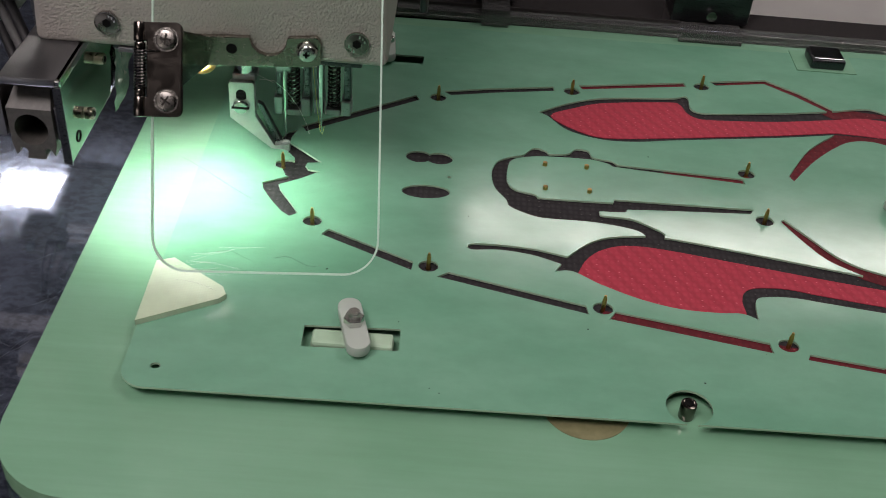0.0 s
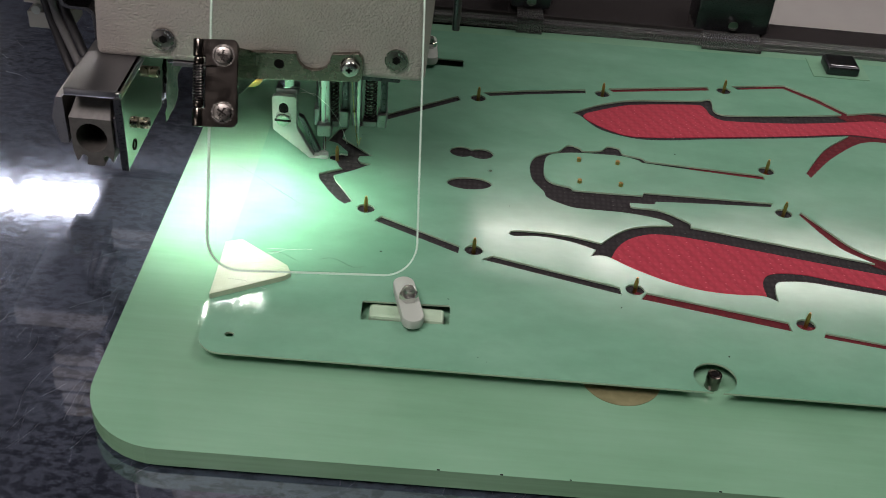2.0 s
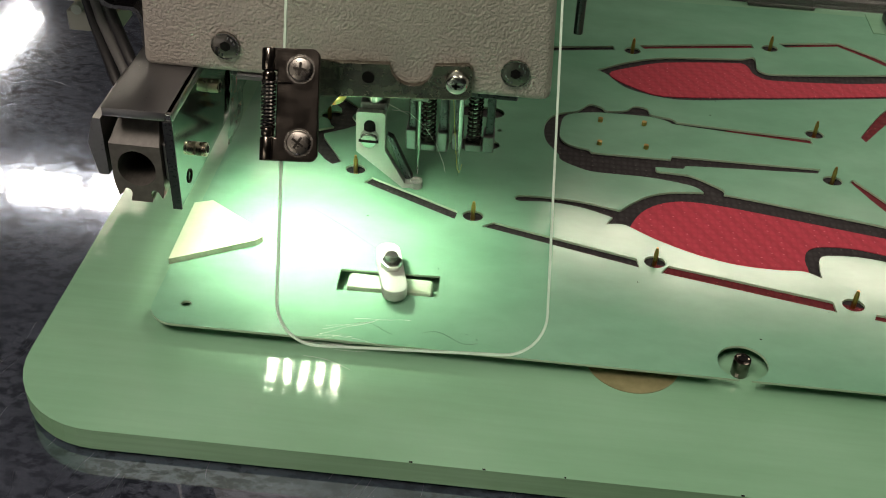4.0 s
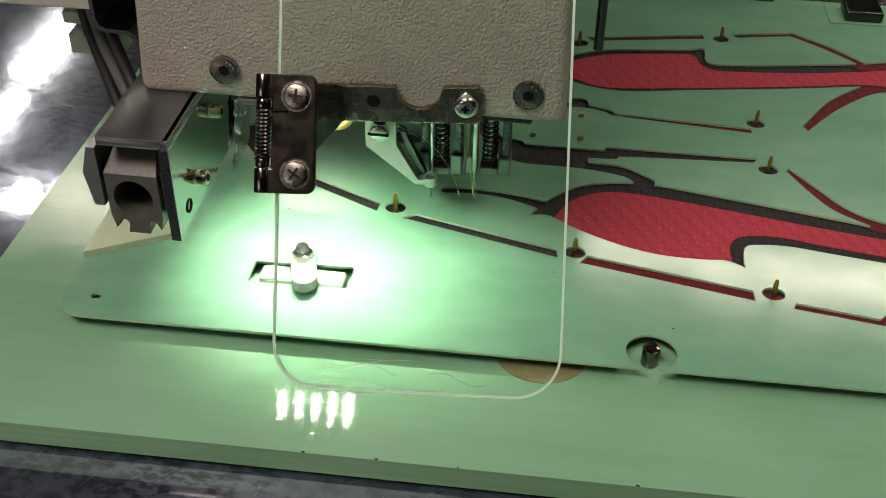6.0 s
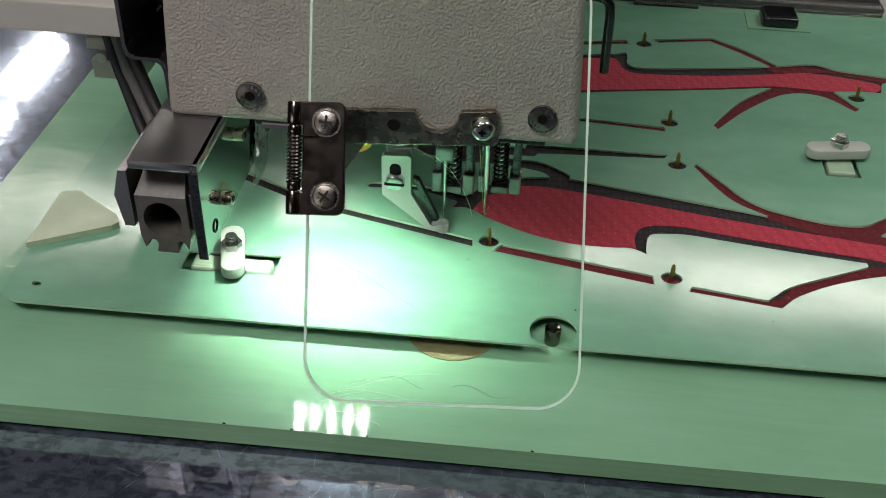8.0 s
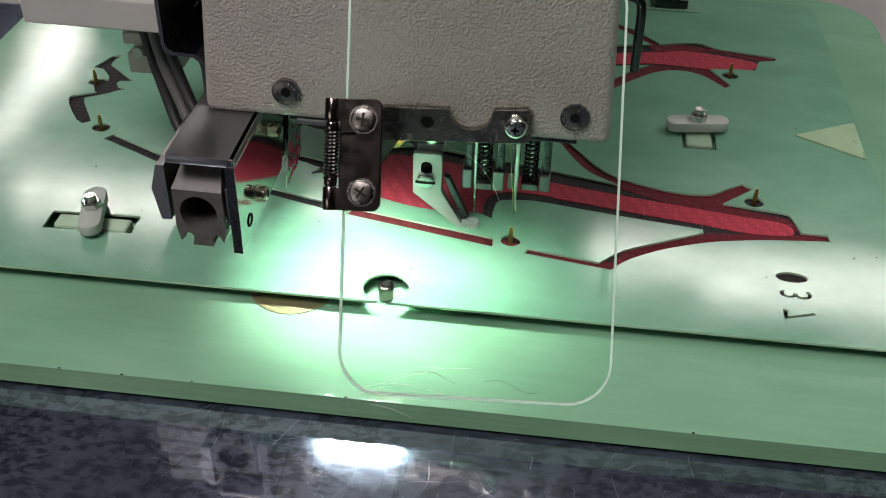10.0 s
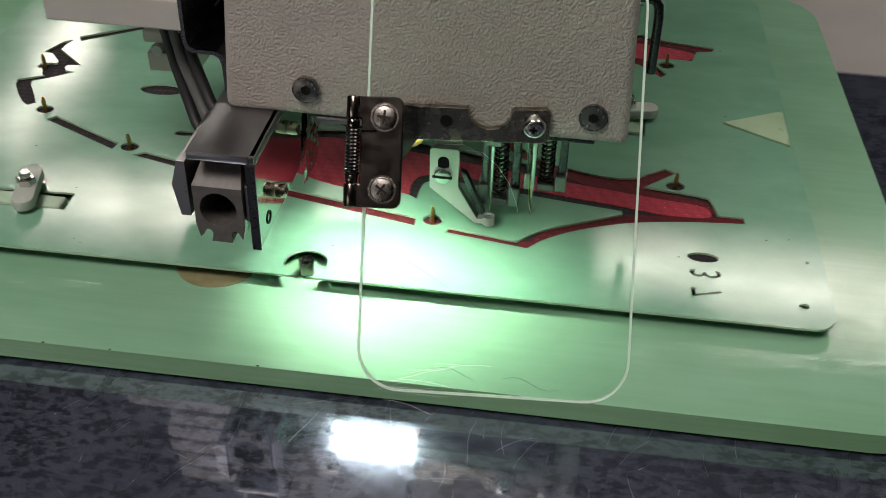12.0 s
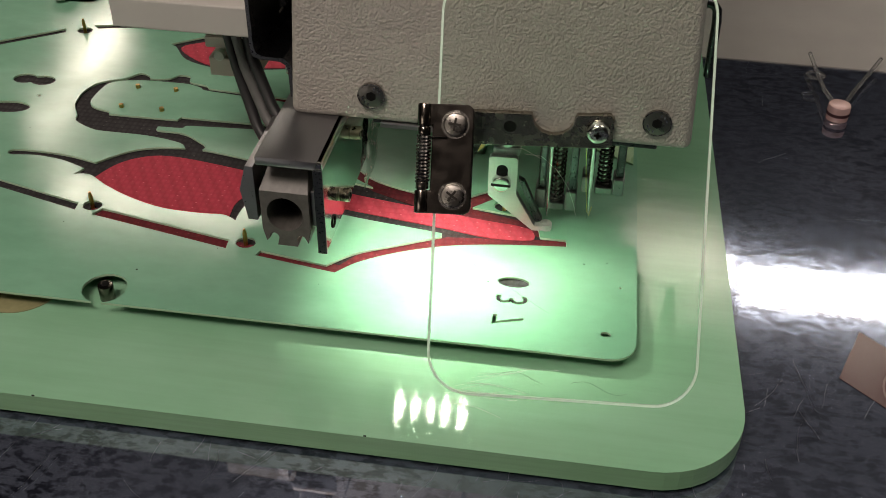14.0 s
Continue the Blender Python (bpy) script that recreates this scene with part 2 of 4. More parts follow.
wire(WALL, ramp(WALL, noise_of(WALL, 2.5), (0.3, (0.085, 0.09, 0.10)), (0.7, (0.13, 0.135, 0.15))), bsdf(WALL).inputs["Base Color"])
SCRATCH = material("scratch_line", (0.50, 0.52, 0.56), 0.3, 1.0)


# ---- mesh helpers ----
def part(name, bm, mat, parent=None, label="", smooth=False):
    mesh = bpy.data.meshes.new(name)
    bmesh.ops.recalc_face_normals(bm, faces=bm.faces[:])
    bm.to_mesh(mesh)
    bm.free()
    for m in mat if isinstance(mat, (list, tuple)) else (mat,):
        mesh.materials.append(m)
    if smooth:
        for f in mesh.polygons:
            f.use_smooth = True
        mesh.set_sharp_from_angle(angle=radians(40))
    ob = new(name, mesh)
    if parent is not None:
        ob.parent = parent
    return tagged(ob, label)


def thing(name, label, category, m=None, group=""):
    ob = new(name)
    ob.empty_display_size = 0.01
    if m is not None:
        ob.matrix_world = m
    return tagged(ob, label, category, group)


def box(x0, x1, y0, y1, z0, z1, r=0.0, seg=2, bm=None):
    out = bm or bmesh.new()
    made = bmesh.ops.create_cube(out, size=1.0, matrix=Matrix.LocRotScale(((x0 + x1) / 2, (y0 + y1) / 2, (z0 + z1) / 2), None, (x1 - x0, y1 - y0, z1 - z0)))
    if r:
        edges = list({e for v in made["verts"] for e in v.link_edges})
        bmesh.ops.bevel(out, geom=edges, offset=r, segments=seg, profile=0.5, affect="EDGES")
    return out


def cyl(a, b, r0, r1=None, n=20, bm=None, r=0.0):
    """A rod from a to b."""
    out = bm or bmesh.new()
    a, b = Vector(a), Vector(b)
    way = b - a
    m = Matrix.Translation((a + b) / 2) @ way.to_track_quat("Z", "Y").to_matrix().to_4x4()
    made = bmesh.ops.create_cone(out, cap_ends=True, segments=n, radius1=r0, radius2=r0 if r1 is None else r1, depth=way.length, matrix=m)
    if r:
        rims = {e for v in made["verts"] for e in v.link_edges if any(len(f.verts) > 4 for f in e.link_faces)}
        bmesh.ops.bevel(out, geom=list(rims), offset=r, segments=2, profile=0.5, affect="EDGES")
    return out


def ring(a, b, r_in, r_out, n=28, bm=None):
    """A short tube from a to b."""
    out = bm or bmesh.new()
    a, b = Vector(a), Vector(b)
    q = (b - a).to_track_quat("Z", "Y").to_matrix()
    loops = []
    for p, r in ((a, r_in), (a, r_out), (b, r_out), (b, r_in)):
        loops.append([out.verts.new(p + q @ Vector((r * math.cos(2 * math.pi * i / n), r * math.sin(2 * math.pi * i / n), 0))) for i in range(n)])
    for k in range(4):
        u, w = loops[k], loops[(k + 1) % 4]
        for i in range(n):
            out.faces.new((u[i], u[(i + 1) % n], w[(i + 1) % n], w[i]))
    return out


def tube(points, r, n=8, bm=None, closed=False):
    """A round wire along points."""
    out = bm or bmesh.new()
    pts = [Vector(p) for p in points]
    last, normal = None, None
    first = None
    for i, p in enumerate(pts):
        way = (pts[(i + 1) % len(pts)] if closed or i + 1 < len(pts) else p) - (pts[i - 1] if closed or i else p)
        way.normalize()
        if normal is None:
            normal = way.orthogonal().normalized()
        normal = (normal - way * normal.dot(way)).normalized()
        side = way.cross(normal)
        loop = [out.verts.new(p + r * (math.cos(2 * math.pi * k / n) * normal + math.sin(2 * math.pi * k / n) * side)) for k in range(n)]
        if last:
            for k in range(n):
                out.faces.new((last[k], last[(k + 1) % n], loop[(k + 1) % n], loop[k]))
        else:
            first = loop
        last = loop
    if closed:
        for k in range(n):
            out.faces.new((last[k], last[(k + 1) % n], first[(k + 1) % n], first[k]))
    else:
        out.faces.new(first)
        out.faces.new(last[::-1])
    return out


def spring_points(a, b, r, turns, n=12):
    a, b = Vector(a), Vector(b)
    q = (b - a).to_track_quat("Z", "Y").to_matrix()
    k = int(turns * n)
    return [a.lerp(b, i / k) + q @ Vector((r * math.cos(2 * math.pi * i / n), r * math.sin(2 * math.pi * i / n), 0)) for i in range(k + 1)]


def curve2d(points, fine=5):
    """A closed smooth outline through points (Catmull-Rom); sharp corners are given twice."""
    out, n = [], len(points)
    for i in range(n):
        p0, p1, p2, p3 = (Vector(points[(i + k) % n]) for k in (-1, 0, 1, 2))
        if (p2 - p1).length < 1e-6:
            continue
        m1 = (p2 - p0) * 0.5 if (p1 - p0).length > 1e-6 else (p2 - p1) * 0.6
        m2 = (p3 - p1) * 0.5 if (p3 - p2).length > 1e-6 else (p2 - p1) * 0.6
        lim = (p2 - p1).length * 1.1
        m1, m2 = (m * min(1, lim / max(m.length, 1e-9)) for m in (m1, m2))
        for k in range(fine):
            t = k / fine
            out.append((2 * t**3 - 3 * t**2 + 1) * p1 + (t**3 - 2 * t**2 + t) * m1 + (-2 * t**3 + 3 * t**2) * p2 + (t**3 - t**2) * m2)
    return [tuple(p) for p in out]


def round_rect(x0, x1, y0, y1, r, n=6):
    out = []
    for cx, cy, a in ((x1 - r, y1 - r, 0), (x0 + r, y1 - r, 90), (x0 + r, y0 + r, 180), (x1 - r, y0 + r, 270)):
        out += [(cx + r * math.cos(radians(a + 90 * i / n)), cy + r * math.sin(radians(a + 90 * i / n))) for i in range(n + 1)]
    return out


def round_quad(corners, r, n):
    """A quadrangle, anticlockwise, with rounded corners."""
    out = []
    for i, c in enumerate(corners):
        c, a, b = Vector(c), Vector(corners[i - 1]), Vector(corners[(i + 1) % len(corners)])
        start, end = c + (a - c).normalized() * r, c + (b - c).normalized() * r
        for k in range(n + 1):
            t = k / n
            w = 2 ** -0.5
            parts = ((1 - t) ** 2, 2 * w * t * (1 - t), t * t)
            out.append(tuple((start * parts[0] + c * parts[1] + end * parts[2]) / sum(parts)))
    return out


def oval(cx, cy, rx, ry, n=20, turn=0.0):
    c, s = math.cos(radians(turn)), math.sin(radians(turn))
    return [(cx + rx * math.cos(a) * c - ry * math.sin(a) * s, cy + rx * math.cos(a) * s + ry * math.sin(a) * c) for a in (2 * math.pi * i / n for i in range(n))]


def inside(p, poly):
    hit, (x, y) = False, p
    for (ax, ay), (bx, by) in zip(poly, poly[1:] + poly[:1]):
        if (ay > y) != (by > y) and x < (bx - ax) * (y - ay) / (by - ay) + ax:
            hit = not hit
    return hit


def sheet(outer, holes, z0, z1, edged=False):
    """A flat sheet with cut-outs: upper and lower face, and walls along every cut."""
    from mathutils import geometry
    verts, edges = [], []
    for loop in [outer, *holes]:
        k = len(verts)
        verts += [Vector(p) for p in loop]
        edges += [(k + i, k + (i + 1) % len(loop)) for i in range(len(loop))]
    vs, _, faces, *_ = geometry.delaunay_2d_cdt(verts, edges, [], 0, 1e-7)
    keep = []
    for f in faces:
        c = sum((vs[i] for i in f), Vector((0, 0))) / len(f)
        if inside(c, outer) and not any(inside(c, h) for h in holes):
            keep.append(tuple(f))
    bm = bmesh.new()
    up = [bm.verts.new((v.x, v.y, z1)) for v in vs]
    low = [bm.verts.new((v.x, v.y, z0)) for v in vs]
    count = {}
    for f in keep:
        bm.faces.new([up[i] for i in f])
        bm.faces.new([low[i] for i in reversed(f)])
        for i in range(len(f)):
            a, b = f[i], f[(i + 1) % len(f)]
            count[(min(a, b), max(a, b))] = count.get((min(a, b), max(a, b)), []) + [(a, b)]
    for es in count.values():
        if len(es) == 1:
            a, b = es[0]
            bm.faces.new((up[a], low[a], low[b], up[b])).material_index = 1 if edged else 0
    bmesh.ops.delete(bm, geom=[v for v in bm.verts if not v.link_faces], context="VERTS")
    return bm


def prism(points, axis_points):
    """An outline in a plane swept between two offsets: points are 3D, axis_points the two shifts."""
    bm = bmesh.new()
    a = [bm.verts.new(Vector(p) + Vector(axis_points[0])) for p in points]
    b = [bm.verts.new(Vector(p) + Vector(axis_points[1])) for p in points]
    bm.faces.new(a)
    bm.faces.new(b[::-1])
    for i in range(len(a)):
        j = (i + 1) % len(a)
        bm.faces.new((a[i], b[i], b[j], a[j]))
    return bm


def soften(bm, r):
    """Round off the sharp edges of a sheet part."""
    bmesh.ops.recalc_face_normals(bm, faces=bm.faces[:])
    sharp = [e for e in bm.edges if len(e.link_faces) == 2 and e.calc_face_angle(0) > 1.2]
    bmesh.ops.bevel(bm, geom=sharp, offset=r, segments=2, profile=0.5, affect="EDGES")
    return bm


def mm(*numbers):
    """Pairs of millimetres as points in metres."""
    return [(numbers[i] * MM, numbers[i + 1] * MM) for i in range(0, len(numbers), 2)]


# ---- the hall round the machine ----
def build_hall():
    for name, b in (("wall_north", (-5.5, 5.5, 5.5, 5.6, -0.85, 2.1)), ("wall_south", (-5.5, 5.5, -5.6, -5.5, -0.85, 2.1)),
                    ("wall_east", (5.5, 5.6, -5.5, 5.5, -0.85, 2.1)), ("wall_west", (-5.6, -5.5, -5.5, 5.5, -0.85, 2.1)),
                    ("floor", (-5.5, 5.5, -5.5, 5.5, -0.95, -0.85)), ("ceiling", (-5.5, 5.5, -5.5, 5.5, 2.1, 2.2))):
        tagged(part(name, box(*b), WALL), "dark grey plain hall surface", name.split("_")[0], kind="structure")
    # backing plates over the two added ceiling fill lamps, never in view
    for x, y in ((-0.60, -1.05), (1.15, 0.25)):
        panel = thing("fill_lamp_panel", "unseen flat grey backing of an added ceiling fill lamp", "ceiling lamp", pose(x, y, 2.06), "ceiling panels")
        part("frame", box(-0.62, 0.62, -0.47, 0.47, 0.0, 0.04, 0.004), GREY_PAINT, panel)
    # fluorescent strips: two broken rows across, one pair along; centre x, y, length, turn
    spots = [(-1.88, 2.745, 0.09, 0, 0.026), (-1.665, 2.745, 0.25, 0, 0.026), (-1.36, 2.75, 0.27, 0, 0.026), (-1.08, 2.755, 0.20, 0, 0.026),
             (-1.88, 2.655, 0.13, 0, 0.028), (-1.64, 2.655, 0.24, 0, 0.028), (-1.33, 2.66, 0.32, 0, 0.028), (-1.05, 2.665, 0.16, 0, 0.028),
             (0.34, 2.69, 0.36, 0, 0.06), (1.14, 2.62, 1.20, 0, 0.085), (-0.55, 2.72, 0.40, 0, 0.03), (-0.84, 2.76, 0.20, 0, 0.026), (-0.83, 2.67, 0.22, 0, 0.028),
             (-2.30, 3.82, 0.52, 90, 0.03), (-2.21, 3.76, 0.46, 90, 0.03), (-2.20, 3.22, 0.34, 90, 0.04)]
    for x, y, length, a, half in spots:
        strip = thing("fluorescent_strip", "glowing white fluorescent strip under a dark hall roof", "ceiling lamp", pose(x, y, 2.04, 0, 0, a), "hall roof strips")
        part("diffuser", box(-length / 2, length / 2, -half, half, -0.02, 0.02, 0.006), TUBE_GLOW, strip, "glowing white diffuser")
        part("fitting", box(-length / 2, length / 2, -half * 0.9, half * 0.9, 0.022, 0.06, 0.004), GREY_PAINT, strip)


def build_table():
    bm = box(-0.75, 0.85, -0.75, 0.95, TABLE_Z - 0.012, TABLE_Z, 0.002)
    tagged(part("table_top", bm, TABLE), "polished scratched steel machine table, dark and mirror-like", "table", kind="structure")
    for x in (-0.70, 0.80):
        for y in (-0.70, 0.90):
            part("table_leg", box(x - 0.03, x + 0.03, y - 0.03, y + 0.03, -0.85, TABLE_Z - 0.012, 0.003), GREY_PAINT, bpy.data.objects["table_top"])
    rng = random.Random(4)
    bm = bmesh.new()
    for k in range(420):
        near = k % 3 > 0
        x, y = (rng.gauss(0.0, 0.12), rng.uniform(-0.19, -0.07)) if near else (rng.uniform(-0.32, 0.42), rng.uniform(-0.24, 0.18))
        a, n = (rng.gauss(1.3, 0.35) if near else rng.uniform(0, 6.28)), rng.randint(2, 5)
        pts = [(x, y, TABLE_Z + 0.00002)]
        step = rng.uniform(0.001, 0.005)
        for i in range(n):
            a += rng.uniform(-0.25, 0.25)
            pts.append((pts[-1][0] + step * math.cos(a), pts[-1][1] + step * math.sin(a), TABLE_Z + 0.00002))
        tube(pts, rng.uniform(0.000012, 0.000032), 3, bm)
    tagged(part("scratches", bm, SCRATCH, bpy.data.objects["table_top"]), "fine bright scratches", kind="stuff")


# ---- the pallet that travels under the needle; its own coordinates are those of the first moment ----
LEAF_FAR = mm(91.8, 37, 91.8, 37, 106, 47.1, 123.2, 54.5, 158.1, 60, 163.4, 62.5, 164.6, 59.2, 164.6, 50.8, 170.4, 47.8, 203.8, 53, 231.9, 58.7, 252.5, 64.2, 264, 59.4, 290.1, 55.1, 290.1, 55.1, 289.3, 51.5, 289.3, 51.5, 281.4, 49.3, 281.4, 49.3, 279, 39.8, 279, 39.8, 269.7, 39.6, 257.8, 37.9, 257.8, 37.9, 266.5, 23.5, 266.5, 23.5, 263.9, 20.4, 263.9, 20.4, 253.9, 30.9, 243.4, 34)
LEAF_FAR += mm(232.2, 30.2, 215.5, 14.1, 201.9, -4.2, 201.9, -4.2, 200.4, -0.5, 200.4, -0.5, 214.1, 22, 229.5, 37.3, 229.5, 37.3, 204.3, 31.4, 154.1, 21.8, 135.7, 17.9, 120.2, 17.3, 104.7, 22.9, 95.9, 33.9)
TONGUE = mm(83.7, -0.1, 88.6, 6, 93.7, 4.4, 95.4, 2.1, 103.8, 3.7, 107.3, 7.7, 112.6, 7, 114.4, 2.2, 122.4, 0.4, 124.7, -2.1, 124.7, -2.1, 179.1, -5.5, 179.1, -5.5, 179.5, -9.3, 179.5, -9.3, 123.2, -4, 120.8, -2, 113.2, 0.3, 92.1, -0.2, 81, -3.2, 77.4, -7.7, 76.5, -20.9, 79.7, -26.8, 88.2, -29.5, 89.5, -31.4, 120.5, -31, 120.5, -31, 121.3, -28.5, 121.3, -28.5)
TONGUE += mm(179.5, -27.9, 179.5, -27.9, 177.9, -31.2, 177.9, -31.2, 126.4, -35, 124.9, -37.1, 114.3, -37.7, 114.3, -37.7, 114.9, -40.5, 126.9, -41.3, 135.9, -46.4, 139.7, -49.8, 138.4, -54.5, 138.4, -54.5, 133.3, -54.5, 133.3, -54.5, 128.5, -48.9, 112.1, -45.6, 90.5, -45.3, 83.3, -42.9, 77.3, -39, 76, -34.6, 71.1, -26.2, 70, -15.6, 72.4, -7.2, 77.6, -2.8)
LEAF_NEAR = mm(60.6, -68.1, 62.3, -65.7, 73.1, -65.1, 86.8, -66.1, 99.7, -69.2, 99.7, -69.2, 106.4, -61.6, 113.7, -56.2, 123.3, -53.3, 138.7, -52.1, 168.4, -57.3, 192.2, -62, 215.4, -66.7, 215.4, -66.7, 204.5, -59.6, 197.4, -50, 189.6, -35.2, 189.6, -35.2, 191.1, -33.2, 191.1, -33.2, 200.5, -46, 207.6, -55.4, 216.7, -62.1, 232.8, -67.3, 242.2, -68.8, 251.7, -67.8, 258.5, -63, 264.9, -58.4, 264.9, -58.4)
LEAF_NEAR += mm(269, -61.3, 269, -61.3, 256.5, -73.4, 256.5, -73.4, 261.7, -74.1, 280.4, -76.8, 282.4, -80.4, 284.2, -88.2, 284.2, -88.2, 293.9, -88.3, 293.9, -88.3, 294.5, -92.2, 294.5, -92.2, 280.5, -93.8, 266.1, -95.9, 249.4, -99.9, 232.5, -107, 220, -115.1, 213.6, -122.1, 213.6, -122.1, 182.4, -117.3, 182.4, -117.3, 183.7, -114.3, 183.7, -114.3, 209.5, -118.4, 209.5, -118.4, 218.3, -109.7, 232.9, -101.8, 247.8, -94, 247.8, -94)
LEAF_NEAR += mm(247.6, -92, 247.6, -92, 225.4, -89.4, 209.1, -87.2, 195.7, -85.2, 183.2, -83.6, 172, -84.8, 169.5, -87.1, 168.6, -93, 168.6, -97.8, 168.6, -97.8, 162.9, -95, 154.6, -95.6, 139.9, -95.1, 125.6, -91.3, 111.3, -84.5, 101.1, -78, 94.5, -78.6, 94.5, -78.6, 96.9, -74.2, 96.9, -74.2, 85.7, -69.9, 73.2, -68.3, 62.9, -69.5)
TOE = mm(-15.7, 5.1, -19.5, 3.1, -23.9, -8.6, -19.1, -10, -13.7, -16.5, -13.3, -18.8, -16.3, -18.5, -21, -20.5, -20.9, -23.7, -17.6, -25.1, -15.6, -29.7, -14.3, -30.5, -24.2, -35.9, -23.1, -40.4, -18.2, -48.3, -13.4, -54.6, -9.9, -57.3, -6.9, -54.8, -11.2, -47.6, -16.2, -39.8, -17.3, -36.5, -9.2, -31.3, -2, -25.1, -6.7, -24.3, -8.3, -21.8, -7.9, -19.5, -2, -18.3, -11.4, -10.1, -17.4, -5, -17.3, -1.1)
SLOTS = [mm(-14, 8.7, 34.6, 42.8, 35.9, 39.7, -12, 5.4), mm(47.2, 48.7, 68.4, 54.4, 99.4, 61, 99.9, 58.1, 71.5, 51.9, 50.5, 46.4), mm(111.7, 64.2, 164.6, 75.4, 165.2, 72.5, 113.6, 61.7),
         mm(177.9, 78.5, 206.7, 84.5, 221.2, 73.9, 234.4, 60.6, 234, 56.7, 219.2, 70.8, 205.4, 81.5, 180.3, 75.9), mm(4.1, -66.8, 6.3, -64, 40.2, -80.2, 40, -84.2),
         mm(49.7, -86.8, 53.9, -84.7, 104.8, -97.8, 105.7, -101.5), mm(113.2, -103.2, 115.6, -99.8, 170, -110.4, 170.7, -114.7)]
PIN_SPOTS = mm(-0.6, -59.2, 46.2, -81.6, 111.1, -98.1, 176.8, -110.6, 181.4, -1.5, 182.9, -35.4, 44.8, 42.9, 108.2, 58.4, 172.8, 73.1, -17.7, -22.3, 268.5, -70.6, 266.8, 33)
STUD_SPOTS = mm(92.9, -7.1, 110.9, -6.9, 92.4, -25, 111, -24.8)


def inset(poly, d):
    """The outline drawn in by d along its normals."""
    n, out = len(poly), []
    area = sum(a[0] * b[1] - b[0] * a[1] for a, b in zip(poly, poly[1:] + poly[:1]))
    for i in range(n):
        t = Vector(poly[(i + 1) % n]) - Vector(poly[i - 1])
        t.normalize()
        s = 1 if area > 0 else -1
        out.append((poly[i][0] - s * d * t.y, poly[i][1] + s * d * t.x))
    return out


def number_cuts():
    """Outlines of the size number that is cut through the template, seen mirrored."""
    out = []
    for digit, y in (("3", -0.1238), ("7", -0.1345)):
        data = bpy.data.curves.new("size_number", "FONT")
        data.body, data.size, data.resolution_u = digit, 0.0158, 5
        source = new("number_source", data)
        mesh = bpy.data.meshes.new_from_object(source.evaluated_get(bpy.context.evaluated_depsgraph_get()))
        bpy.data.objects.remove(source)
        bm = bmesh.new()
        bm.from_mesh(mesh)
        bmesh.ops.remove_doubles(bm, verts=bm.verts[:], dist=1e-6)
        rim = [e for e in bm.edges if len(e.link_faces) == 1]
        follow = {}
        for e in rim:
            for v in e.verts:
                follow.setdefault(v, []).append(e.other_vert(v))
        first = rim[0].verts[0]
        loop, last = [first], None
        while True:
            onward = [v for v in follow[loop[-1]] if v is not last][0]
            if onward is first:
                break
            last = loop[-1]
            loop.append(onward)
        low, left = min(v.co.y for v in loop), min(v.co.x for v in loop)
        out.append([(0.2834 - (v.co.y - low), y - (v.co.x - left) * 0.74) for v in loop])
        bm.free()
    return out


def build_pallet():
    top = thing("sewing_pallet", "green laminate pallet with cut-out template over red and black fabric", "sewing pallet")
    # base board with rounded corners and a shaved edge
    outline = round_quad(mm(-84.5, -196.6, 357.6, -190.8, 346.5, 139, -84.5, 130), 0.030, 10)
    bm = sheet(outline, [], BOARD_LOW, BOARD_TOP, True)
    part("base_board", bm, [BOARD, BOARD_EDGE], top, "thick pale green laminate board with rounded corners")
    for x, y in ((-0.06, -0.17), (0.33, -0.17), (-0.06, 0.12), (0.33, 0.12), (0.13, -0.1)):
        part("glide_foot", cyl((x, y, TABLE_Z), (x, y, BOARD_LOW), 0.006, n=16), BLACK_RUBBER, top)
    # template
    smooth = [curve2d(LEAF_FAR), curve2d(TONGUE), curve2d(LEAF_NEAR)]
    rings = [oval(x, y, 0.0038, 0.0033, 16) for x, y in PIN_SPOTS if (x, y) != PIN_SPOTS[9]]
    ovals = [oval(0.0428, -0.0334, 0.0100, 0.0048, 24, 3), oval(0.0385, -0.0080, 0.0056, 0.0044, 18), oval(0.0474, -0.0084, 0.0058, 0.0044, 18), oval(0.0520, -0.0218, 0.0009, 0.0009, 8), oval(0.2775, -0.1163, 0.0057, 0.0029, 18)]
    windows = [round_quad(mm(4.9, -130.0, 38.5, -128.7, 38.2, -117.6, 4.7, -119.2), 0.0006, 2), round_rect(0.2424, 0.2566, -0.0346, -0.0080, 0.0006, 2), round_rect(0.0180, 0.0360, 0.0735, 0.0812, 0.0006, 2)]
    small = [oval(-0.0412, -0.1443, 0.0017, 0.0014, 12), oval(0.3110, -0.1385, 0.0017, 0.0014, 12), oval(0.3150, -0.1130, 0.0006, 0.0006, 8), oval(0.1363, -0.1447, 0.0079, 0.0078, 28)]
    cuts = [*smooth, TOE, *[inset(p, -0.0005) for p in SLOTS], *rings, *ovals, *windows, *small, *number_cuts()]
    part("template", sheet(round_quad(mm(-51.9, -154.4, 321.6, -150.2, 315.5, 118, -51.9, 112), 0.009, 8), cuts, -0.0009, 0.0, True), [GREEN, GREEN_EDGE], top, "thin green template sheet with cut-out stitching slots")
    # shoe fabric held under the template
    part("black_fabric", sheet(round_rect(-0.028, 0.300, -0.131, 0.092, 0.02, 5), [*[oval(x, y, 0.0012, 0.0012, 8) for x, y in PIN_SPOTS], *[inset(w, -0.004) for w in windows]], -0.0030, -0.0013), BLACK_CLOTH, top, "black knitted shoe fabric")
    return top


